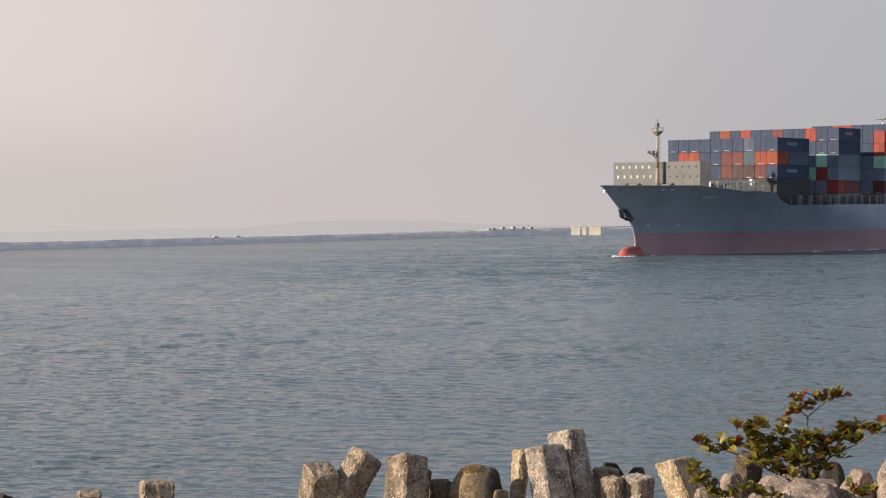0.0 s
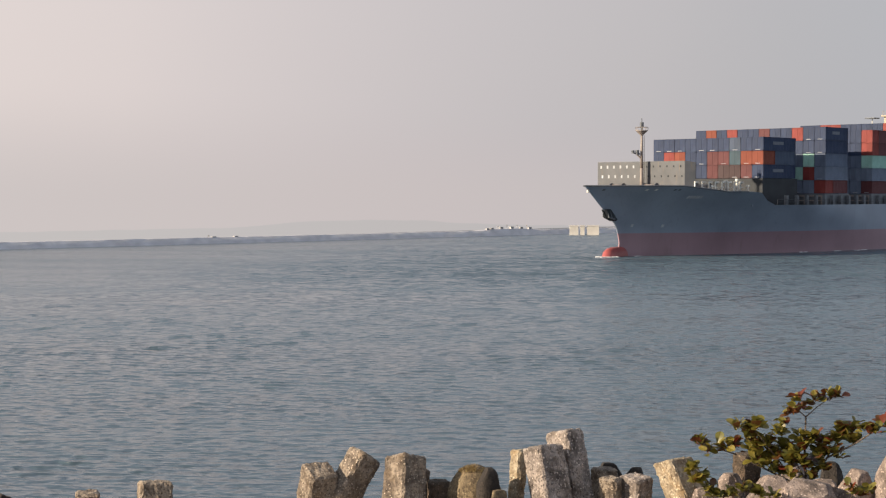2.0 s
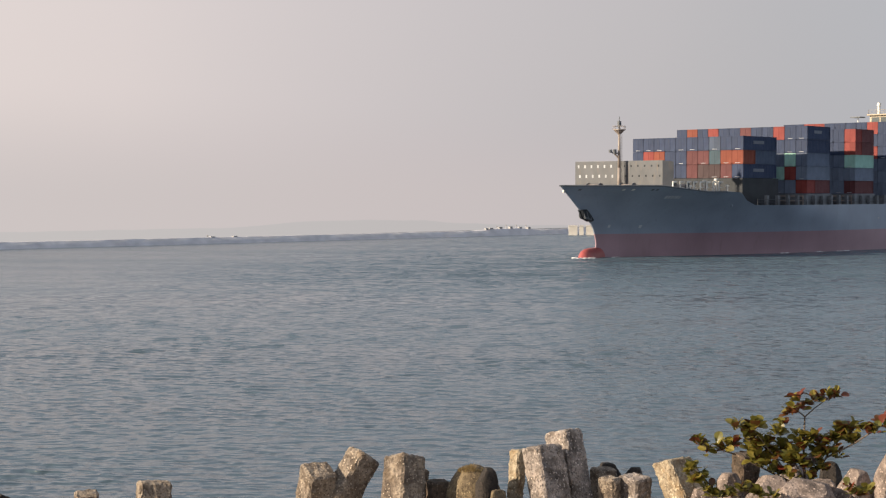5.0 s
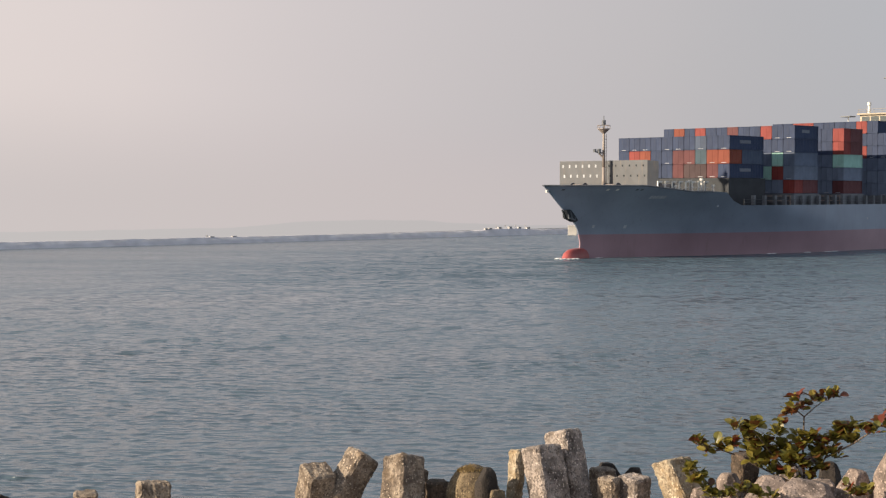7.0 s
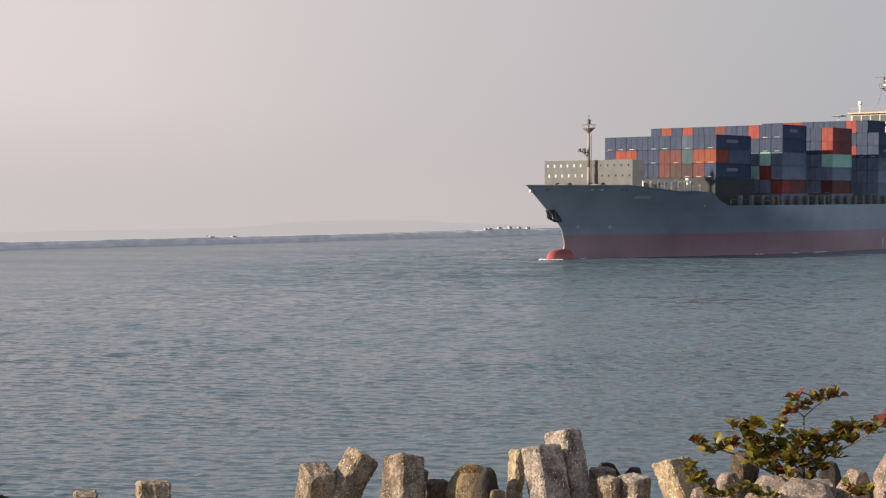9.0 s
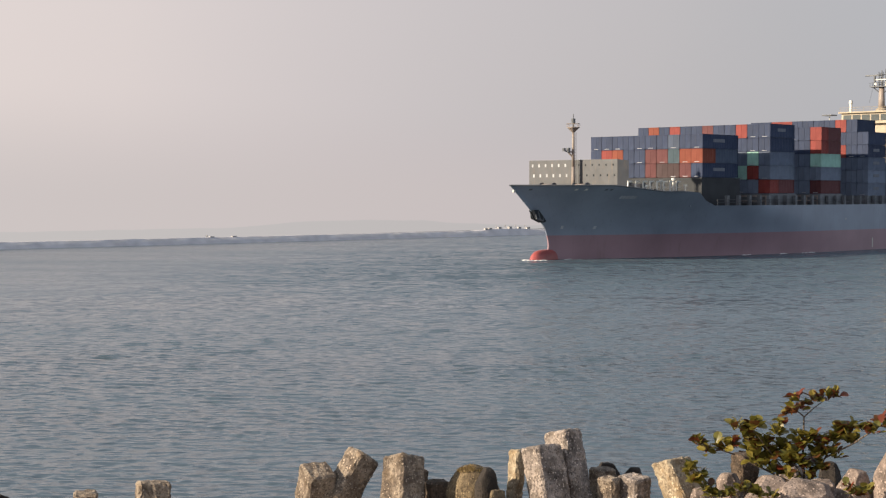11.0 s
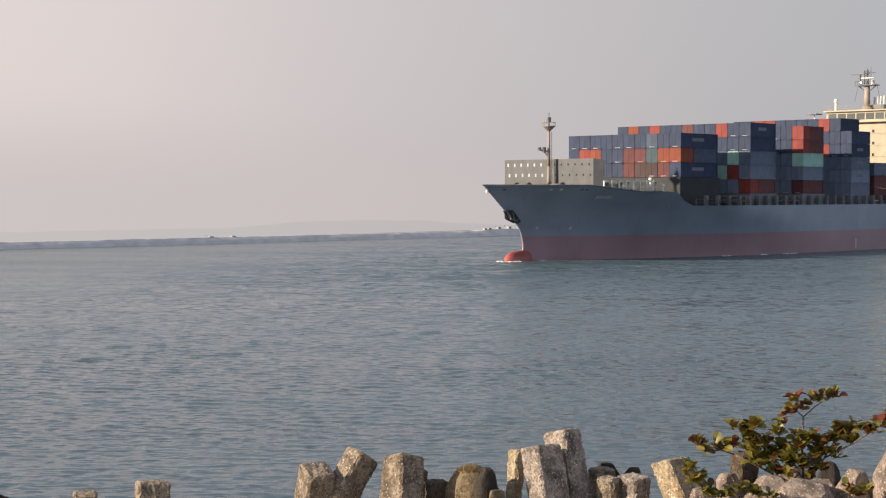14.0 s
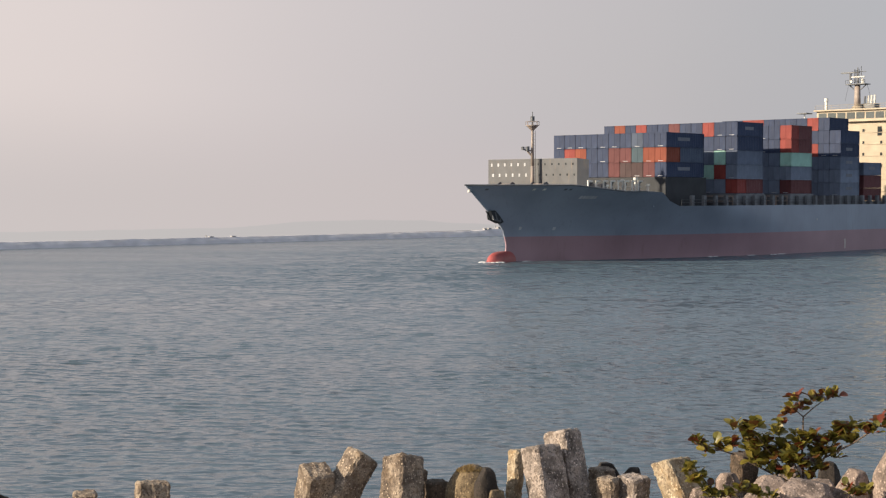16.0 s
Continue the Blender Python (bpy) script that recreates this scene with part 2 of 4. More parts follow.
CONC_WARM = concrete("worn_concrete_warm", (0.31, 0.255, 0.20), (0.042, 0.031, 0.024), (0.145, 0.112, 0.086), 0, 0.12)
CONC_GREY = concrete("worn_concrete_grey", (0.38, 0.325, 0.29), (0.048, 0.040, 0.035), (0.178, 0.150, 0.134), 5, 0.1)
CONC_PALE = concrete("bleached_limestone", (0.43, 0.36, 0.262), (0.13, 0.092, 0.057), (0.29, 0.228, 0.155), 9, 0.45, relief=0.024)
GRANITE = concrete("pinkish_granite", (0.28, 0.222, 0.192), (0.05, 0.039, 0.034), (0.16, 0.125, 0.107), 13, relief=0.014)
# darker concrete: the shade on these blocks is painted into the colour
DARK_BROWN = concrete("brown_concrete_painted_shade", (0.12, 0.085, 0.06), (0.035, 0.025, 0.018), (0.07, 0.05, 0.034), 33)
MOSSY = concrete("mossy_brown_rock", (0.20, 0.152, 0.09), (0.04, 0.029, 0.018), (0.105, 0.076, 0.045), 41, 0.3)
DARK_ROCK = concrete("near_black_rock", (0.042, 0.033, 0.027), (0.014, 0.012, 0.010), (0.025, 0.020, 0.017), 17)
RUBBLE = concrete("rubble_stone", (0.34, 0.30, 0.26), (0.14, 0.12, 0.10), (0.24, 0.205, 0.17), 21)
# stone paled so that its colour carries the distance haze
FAR_STONE = paint("breakwater_stone_hazed", (0.520, 0.505, 0.522), 0.9, (0.47, 0.46, 0.48), 0.4, large=0.4, fine=0.8, streaks=False, vary=0.03)
BARK = concrete("grey_bark", (0.17, 0.13, 0.10), (0.05, 0.035, 0.025), (0.11, 0.08, 0.06), 29)
GREENS = ((0.108, 0.112, 0.021), (0.186, 0.164, 0.029), (0.252, 0.205, 0.037))
RUSSETS = ((0.085, 0.036, 0.013), (0.130, 0.054, 0.017), (0.175, 0.028, 0.016))
LEAF_GREEN, LEAF_RUSSET = leaf_mat("leaf_olive", *GREENS), leaf_mat("leaf_russet", *RUSSETS)
MASS_GREEN, MASS_RUSSET = leaf_mat("foliage_olive", *GREENS, True), leaf_mat("foliage_russet", *RUSSETS, True)
DRY_GRASS = leaf_mat("dry_grass", (0.20, 0.13, 0.05), (0.27, 0.19, 0.075), (0.34, 0.26, 0.11), True)
FOAM = paint("white_foam", (0.80, 0.82, 0.82), 0.8, (0.6, 0.65, 0.66), 0.3, large=1.5, streaks=False)
# wall tone of the crest sheds, with haze painted into it
FAR_PALE = paint("pale_wall_hazed", (0.378, 0.369, 0.369), 0.8, large=0.8)
FAR_WHITE = paint("whitewashed_wall", (0.630, 0.594, 0.540), 0.7, large=0.4)


# ---------------------------------------------------------------- mesh helpers
def mesh_of(name, bm, material, smooth=False):
    me = bpy.data.meshes.new(name)
    bm.normal_update()
    bm.to_mesh(me)
    bm.free()
    for mt in (material if isinstance(material, (list, tuple)) else (material,)):
        me.materials.append(mt)
    if smooth:
        me.polygons.foreach_set("use_smooth", [True] * len(me.polygons))
    return me


def part(name, bm, material, parent=None, label="", smooth=False):
    ob = new(name, mesh_of(name, bm, material, smooth))
    ob.parent = parent
    return tagged(ob, label)


def box(bm, x0, x1, y0, y1, z0, z1, bevel=0.0):
    r = bmesh.ops.create_cube(bm, size=1)
    vs = r["verts"]
    for v in vs:
        v.co = Vector((x0 + (v.co.x + 0.5) * (x1 - x0), y0 + (v.co.y + 0.5) * (y1 - y0), z0 + (v.co.z + 0.5) * (z1 - z0)))
    if bevel:
        es = list({e for v in vs for e in v.link_edges})
        bmesh.ops.bevel(bm, geom=es, offset=bevel, segments=2, affect="EDGES", profile=0.6)
    return bm


def boxes(*dims, bevel=0.0):
    bm = bmesh.new()
    for d in dims:
        box(bm, *d, bevel=bevel)
    return bm


def rod(bm, a, b, r0, r1=None, n=10):
    a, b = Vector(a), Vector(b)
    d = b - a
    m = Matrix.Translation((a + b) / 2) @ d.to_track_quat("Z", "Y").to_matrix().to_4x4()
    bmesh.ops.create_cone(bm, cap_ends=True, segments=n, radius1=r0, radius2=r0 if r1 is None else r1, depth=d.length, matrix=m)
    return bm


def rods(*segs):
    bm = bmesh.new()
    for s in segs:
        rod(bm, *s)
    return bm


# ---------------------------------------------------------------- sea, far shore
def grid_sheet(name, xs, ys, zfun, material, label):
    nx, ny = len(xs), len(ys)
    co = [(x, y, zfun(x, y)) for y in ys for x in xs]
    fa = [(j * nx + i, j * nx + i + 1, (j + 1) * nx + i + 1, (j + 1) * nx + i) for j in range(ny - 1) for i in range(nx - 1)]
    me = bpy.data.meshes.new(name)
    me.from_pydata(co, [], fa)
    me.materials.append(material)
    return tagged(new(name, me), label, name, kind="structure")


def sea_sheet():
    """One sheet to the horizon, with short steep waves near the shore: a sum of many small wave trains of mixed length and heading."""
    rng = np.random.default_rng(7)
    s = np.concatenate(([-9.0, -3.0, -1.2, -0.7], np.linspace(-0.46, 0.46, 640), [0.7, 1.2, 3.0, 9.0]))
    ys = [46.0]
    while ys[-1] < 330:
        ys.append(ys[-1] + 0.11 + 0.55 * (max(0.0, ys[-1] - 56) / 200) ** 1.3)
    ys = np.array([30.0] + ys + [400.0, 520.0, 800.0, 1500.0, 2600.0, 4700.0])
    Y, S = np.meshgrid(ys, s, indexing="ij")
    X = S * Y
    step = np.maximum(0.0015 * Y, 0.11 + 0.55 * (np.maximum(0, Y - 56) / 200) ** 1.3)
    edge = np.clip((0.46 - np.abs(S)) / 0.05, 0, 1) * np.clip((290 - Y) / 170, 0, 1) * np.clip((Y - 45) / 5, 0, 1)
    Z, DX, DY = np.zeros_like(X), np.zeros_like(X), np.zeros_like(X)
    for _ in range(72):
        lam = 0.28 * math.exp(rng.uniform(0, 1.85))
        ang = radians(-98 + rng.normal(0, 52))
        k = 2 * math.pi / lam
        amp = rng.uniform(0.5, 1.5) * 0.0195 / k * (1.0 if lam < 0.8 else 0.6 + 0.34 * np.clip((Y - 65) / 50, 0, 1))
        ph = k * (X * math.cos(ang) + Y * math.sin(ang)) + rng.uniform(0, 6.28)
        w = edge * np.clip(lam / (2.2 * step) - 1, 0, 1) * amp
        Z += w * np.cos(ph)
        DX -= w * 0.8 * math.cos(ang) * np.sin(ph)
        DY -= w * 0.8 * math.sin(ang) * np.sin(ph)
    # crests lean ashore: gentle backs, short steep fronts
    DX -= 0.3 * Z
    DY -= 3.3 * Z
    # gusts: rougher and smoother patches
    gust = np.ones_like(X)
    for _ in range(14):
        lam, ang = rng.uniform(3.5, 22), rng.uniform(0, 6.28)
        gust += 0.06 * np.sin(2 * math.pi / lam * (X * math.cos(ang) * 0.6 + Y * math.sin(ang)) + rng.uniform(0, 6.28))
    gust = np.clip(gust, 0.5, 1.5)
    co = np.stack((X + DX * gust, Y + DY * gust, Z * gust), -1).reshape(-1, 3)
    ny, nx = X.shape
    i = (np.arange(ny - 1)[:, None] * nx + np.arange(nx - 1)[None, :]).ravel()
    quads = np.stack((i, i + 1, i + nx + 1, i + nx), -1)
    me = bpy.data.meshes.new("water")
    me.vertices.add(len(co))
    me.vertices.foreach_set("co", co.ravel())
    me.loops.add(quads.size)
    me.loops.foreach_set("vertex_index", quads.ravel())
    me.polygons.add(len(quads))
    me.polygons.foreach_set("loop_start", np.arange(len(quads)) * 4)
    me.polygons.foreach_set("loop_total", np.full(len(quads), 4))
    me.polygons.foreach_set("use_smooth", np.ones(len(quads), bool))
    me.update(calc_edges=True)
    me.materials.append(WATER)
    return tagged(new("water", me), "choppy blue-grey sea reflecting a hazy sky", "water", kind="structure")


sea = sea_sheet()


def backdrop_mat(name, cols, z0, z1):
    """Haze painted as emission: plain distance that glows and thins out upwards into the sky; cols from left to right.
    """
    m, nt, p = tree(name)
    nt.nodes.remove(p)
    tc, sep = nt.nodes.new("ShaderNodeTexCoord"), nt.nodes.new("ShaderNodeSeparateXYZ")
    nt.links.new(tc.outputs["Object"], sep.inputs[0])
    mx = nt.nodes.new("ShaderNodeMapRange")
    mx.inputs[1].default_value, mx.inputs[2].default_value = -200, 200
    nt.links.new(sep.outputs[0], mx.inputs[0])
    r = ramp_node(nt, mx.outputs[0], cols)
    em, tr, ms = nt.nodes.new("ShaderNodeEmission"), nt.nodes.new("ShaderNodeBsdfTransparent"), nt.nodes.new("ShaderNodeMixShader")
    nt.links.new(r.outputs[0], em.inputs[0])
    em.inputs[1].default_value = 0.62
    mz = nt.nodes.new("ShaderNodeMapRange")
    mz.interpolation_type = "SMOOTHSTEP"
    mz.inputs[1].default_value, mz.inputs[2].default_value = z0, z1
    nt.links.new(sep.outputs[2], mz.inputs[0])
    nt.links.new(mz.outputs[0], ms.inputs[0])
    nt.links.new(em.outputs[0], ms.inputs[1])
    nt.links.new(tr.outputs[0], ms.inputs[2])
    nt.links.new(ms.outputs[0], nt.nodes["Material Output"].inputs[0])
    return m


HAZE = backdrop_mat("sea_haze_glow", ((0.0, (0.645, 0.587, 0.567)), (0.5, (0.580, 0.523, 0.520)), (1.0, (0.495, 0.472, 0.480))), 9, 40)
RIDGE = backdrop_mat("far_bank_haze_glow", ((0.0, (0.585, 0.555, 0.54)), (0.5, (0.520, 0.490, 0.485)), (1.0, (0.445, 0.435, 0.445))), 50, 60)


def curtain(name, pts, zfun, material, label, step=6.0):
    co, fa = [], []
    for (x0, y0), (x1, y1) in zip(pts, pts[1:]):
        n = max(1, int(math.hypot(x1 - x0, y1 - y0) / step))
        for i in range(n):
            x, y = x0 + (x1 - x0) * i / n, y0 + (y1 - y0) * i / n
            co += [(x, y, -0.5), (x, y, zfun(x))]
    fa = [(2 * i, 2 * i + 2, 2 * i + 3, 2 * i + 1) for i in range(len(co) // 2 - 1)]
    me = bpy.data.meshes.new(name)
    me.from_pydata(co, [], fa)
    me.materials.append(material)
    return tagged(new(name, me), label, "backdrop", kind="structure")


# standing sheets whose glow stands in for haze over the far sea
curtain("backdrop_haze", [(-700, 420), (-260, 366), (-103, 366), (64, 562), (240, 660), (800, 700)], lambda x: 46.0, HAZE, "glowing sheet standing in for pale warm haze over the distant sea")
# outline of the low far bank: bearing across against fall below eye level
BANK = ((-0.30, 0.0246), (-0.19, 0.0223), (-0.13, 0.0212), (-0.105, 0.0190), (-0.09, 0.0174), (-0.05, 0.0163), (-0.01, 0.0166), (0.005, 0.0178), (0.03, 0.0190), (0.08, 0.0198), (0.2, 0.0200))


def bank_top(x):
    y = 360 + (x + 101) * (555 - 360) / 164
    s = x / y
    for (s0, f0), (s1, f1) in zip(BANK, BANK[1:]):
        if s <= s1:
            break
    u = max(0.0, min(1.0, (s - s0) / (s1 - s0)))
    f = f0 + (f1 - f0) * u + 0.00035 * noise.noise((s * 60, 0, 0)) + 0.0002 * noise.noise((s * 240, 3, 0))
    return EYE[2] - f * y


curtain("backdrop_far_bank", [(-120, 337), (130, 634)], bank_top, RIDGE, "low far bank beyond the breakwater with haze painted as glow", 1.5)


# ---------------------------------------------------------------- breakwater across the channel
BW0, BW1 = Vector((-165.0, 248.6)), Vector((230.0, 642.6))


def crest(d):
    """Height of the crest d metres along, with a low rubble rise near the far end."""
    return 1.40 + 0.5 * math.exp(-((d - RISE) / 9.0) ** 4)


K_RISE = (902 - 784) / 2800
RISE = (K_RISE * BW0.y - BW0.x) / ((BW1 - BW0).x - K_RISE * (BW1 - BW0).y) * (BW1 - BW0).length


def breakwater():
    base = tagged(new("breakwater"), "long low grey rubble-mound breakwater across the channel", "breakwater", kind="structure")
    rnd = random.Random(5)
    along = (BW1 - BW0).normalized()
    side = Vector((along.y, -along.x))
    length = (BW1 - BW0).length
    co, fa, n = [], [], 170
    prof = ((-3.2, -0.6), (-1.4, 0.55), (-0.5, 0.97), (0.5, 1.0), (3.5, 0.9), (6.5, -0.6))
    for i in range(n + 1):
        d = length * i / n
        c = BW0 + along * d
        h = crest(d)
        for o, k in prof:
            q = c - side * (o * 0.9)
            z = k * h if k > 0 else k
            j = 0.07 * (noise.noise((d * 0.5, o, 1)) + noise.noise((d * 1.7, o, 3)))
            co.append((q.x, q.y, z + j))
    w = len(prof)
    fa = [(i * w + k, (i + 1) * w + k, (i + 1) * w + k + 1, i * w + k + 1) for i in range(n) for k in range(w - 1)]
    me = bpy.data.meshes.new("mound")
    me.from_pydata(co, [], fa)
    me.materials.append(FAR_STONE)
    mound = new("mound", me)
    mound.parent = base
    # loose armour stones on the near slope and crest
    co, fa = [], []
    unit = [Vector(p).normalized() for p in ((1, 0, 0), (-1, 0, 0), (0, 1, 0), (0, -1, 0), (0, 0, 1), (0, 0, -1))]
    tri = ((0, 2, 4), (2, 1, 4), (1, 3, 4), (3, 0, 4), (2, 0, 5), (1, 2, 5), (3, 1, 5), (0, 3, 5))
    for i in range(2600):
        d = rnd.uniform(0, length)
        h = crest(d)
        u = rnd.random()
        c = BW0 + along * d + side * ((2.6 - 2.4 * u) * 0.9)
        z = -0.1 + (h + 0.02) * u
        r = rnd.uniform(0.07, 0.14)
        rot = Euler((rnd.uniform(0, 6), rnd.uniform(0, 6), rnd.uniform(0, 6))).to_matrix()
        k = len(co)
        for p in unit:
            q = rot @ Vector((p.x * r * rnd.uniform(0.8, 1.3), p.y * r * rnd.uniform(0.8, 1.3), p.z * r * rnd.uniform(0.6, 1)))
            co.append((c.x + q.x, c.y + q.y, z + q.z))
        fa += [tuple(k + a for a in t) for t in tri]
    me = bpy.data.meshes.new("armour_stones")
    me.from_pydata(co, [], fa)
    me.materials.append(FAR_STONE)
    st = new("armour_stones", me)
    st.parent = base
    tagged(st, kind="stuff")


breakwater()


def white_store(x0, x1, y, h):
    ob = tagged(new("storage_hut"), "whitewashed flat-roofed storage hut at the breakwater's foot", "hut", "white huts on the breakwater")
    ob.matrix_basis = pose((x0 + x1) / 2, y, -0.3, 0, 0, -4)
    w = (x1 - x0) / 2
    part("wall", boxes((-w, w, -1.2, 1.2, 0, h), bevel=0.05), FAR_WHITE, ob)
    part("roof", boxes((-w - 0.08, w + 0.08, -1.3, 1.3, h, h + 0.14), bevel=0.03), FAR_WHITE, ob)
    return ob


for x0, x1 in ((35.4, 37.85), (38.35, 39.55), (40.2, 43.5)):
    white_store(x0, x1, 436.5, 2.8)
tagged(part("quay_slab", boxes((31.0, 48.0, 433.0, 444.0, -1.2, -0.05), bevel=0.1), FAR_STONE), "low grey concrete quay slab at the breakwater", "quay", kind="structure")


def crest_gear(x, y, z, w, h, kind):
    """Small pale gear standing on the breakwater's crest: a shed, or a post with a lamp box."""
    if kind == "shed":
        ob = tagged(new("small_shed"), "tiny pale shed on the breakwater crest", "shed", "small things on the breakwater")
        ob.matrix_basis = pose(x, y, z, 0, 0, -50)
        part("wall", boxes((-w / 2, w / 2, -0.5, 0.5, 0, h), bevel=0.04), FAR_PALE, ob)
        part("roof", boxes((-w / 2 - 0.08, w / 2 + 0.08, -0.6, 0.6, h, h + 0.1), bevel=0.03), FAR_PALE, ob)
    else:
        ob = tagged(new("marker_post"), "thin pale marker post on the breakwater crest", "post", "small things on the breakwater")
        ob.location = (x, y, z)
        part("pole", rods(((0, 0, 0), (0, 0, h), 0.07, 0.05, 6)), FAR_STONE, ob)
        part("lamp_box", boxes((-w / 2, w / 2, -0.2, 0.2, h - 0.1, h + 0.25), bevel=0.03), FAR_PALE, ob)


for bearing, w, h, kind in ((866, 0.9, 0.9, "shed"), (873, 1.2, 0.8, "shed"), (884, 0.5, 1.3, "post"), (890, 1.1, 1.0, "shed"), (900, 0.5, 1.7, "post"), (908, 1.4, 1.1, "shed"), (918, 0.5, 1.6, "post"),
                            (925, 1.0, 0.9, "shed"), (935, 0.5, 1.9, "post"), (940, 1.2, 1.2, "shed"), (372, 0.5, 0.8, "post"), (381, 0.9, 0.5, "shed"), (420, 1.0, 0.5, "shed")):
    k = (bearing - 784) / 2800
    ax, ay = BW1 - BW0
    d = (k * BW0.y - BW0.x) / (ax - k * ay)
    q = BW0 + (BW1 - BW0) * d
    top = crest(d * (BW1 - BW0).length)
    crest_gear(q.x, q.y, top - 0.15, w * 0.62, h * 0.5, kind)


# ---------------------------------------------------------------- the ship: x runs aft from the stem head, -y is port, z up from the waterline
HALF = 16.1


def lerp(a, b, u):
    return a + (b - a) * u


STEM = ((-3.0, 7.6), (0.0, 9.1), (1.4, 9.85), (2.8, 10.1), (5.0, 9.3), (6.15, 8.45), (7.2, 7.15), (8.6, 5.2), (9.2, 4.4), (12.7, 0.0))
LEN = 216.0
FORM = ((-3.0, 10.6), (0.0, 10.4), (2.8, 10.1), (5.0, 9.2), (8.0, 6.4), (9.2, 4.9), (12.7, 0.0))


def stem_x(z, line=STEM):
    for (z0, a0), (z1, a1) in zip(line, line[1:]):
        if z <= z1:
            return lerp(a0, a1, max(0, (z - z0) / (z1 - z0)))
    return 0.0


def half_breadth(x, z):
    u = max(0.0, min(1.0, z / 12.7)) ** 1.5
    run, n, m = lerp(76, 36, u), lerp(2.2, 2.0, u), 1.0
    s = max(0.0, min(1.0, (x - stem_x(z, FORM)) / run))
    hb = HALF * (1 - (1 - s) ** n) ** (1 / m)
    aft = max(0.0, (x - 165) / (LEN - 165))
    return max(0.12, hb * (1 - 0.35 * aft ** 2 * (1 - 0.5 * u)))


def top_z(x):
    if x < 15:
        return 12.7
    if x < 25:
        return lerp(12.7, 11.7, (x - 15) / 10)
    if x < 33:
        return 11.7
    if x < 38:
        return lerp(11.7, 9.2, (x - 33) / 5)
    return 9.2


BOOT = 4.15


def hull_strip(name, zlo, zhi, nz, material, ship, label):
    """A band of shell plating between two levels, both sides, closed at stem and transom."""
    bm = bmesh.new()
    ts = [(i / 60) ** 1.7 for i in range(46)]
    rows = []
    for i, t in enumerate(ts + [0.66, 0.76, 0.88, 1.0]):
        ring = []
        for k in range(nz + 1):
            zz = lerp(zlo, 12.7 if zhi is None else zhi, k / nz)
            x = lerp(stem_x(zz), LEN, t)
            zz = lerp(zlo, top_z(x) if zhi is None else zhi, k / nz)
            ring.append((x, half_breadth(x, zz), zz))
        rows.append(ring)
    both = []
    for sgn in (-1, 1):
        vs = [[bm.verts.new((x, sgn * hb, z)) for x, hb, z in ring] for ring in rows]
        both.append(vs)
        for i in range(len(vs) - 1):
            for k in range(nz):
                q = (vs[i][k], vs[i + 1][k], vs[i + 1][k + 1], vs[i][k + 1])
                bm.faces.new(q if sgn < 0 else q[::-1])
    p, s = both
    for k in range(nz):
        bm.faces.new((p[0][k], p[0][k + 1], s[0][k + 1], s[0][k]))
        bm.faces.new((p[-1][k + 1], p[-1][k], s[-1][k], s[-1][k + 1]))
    return part(name, bm, material, ship, label, smooth=True)


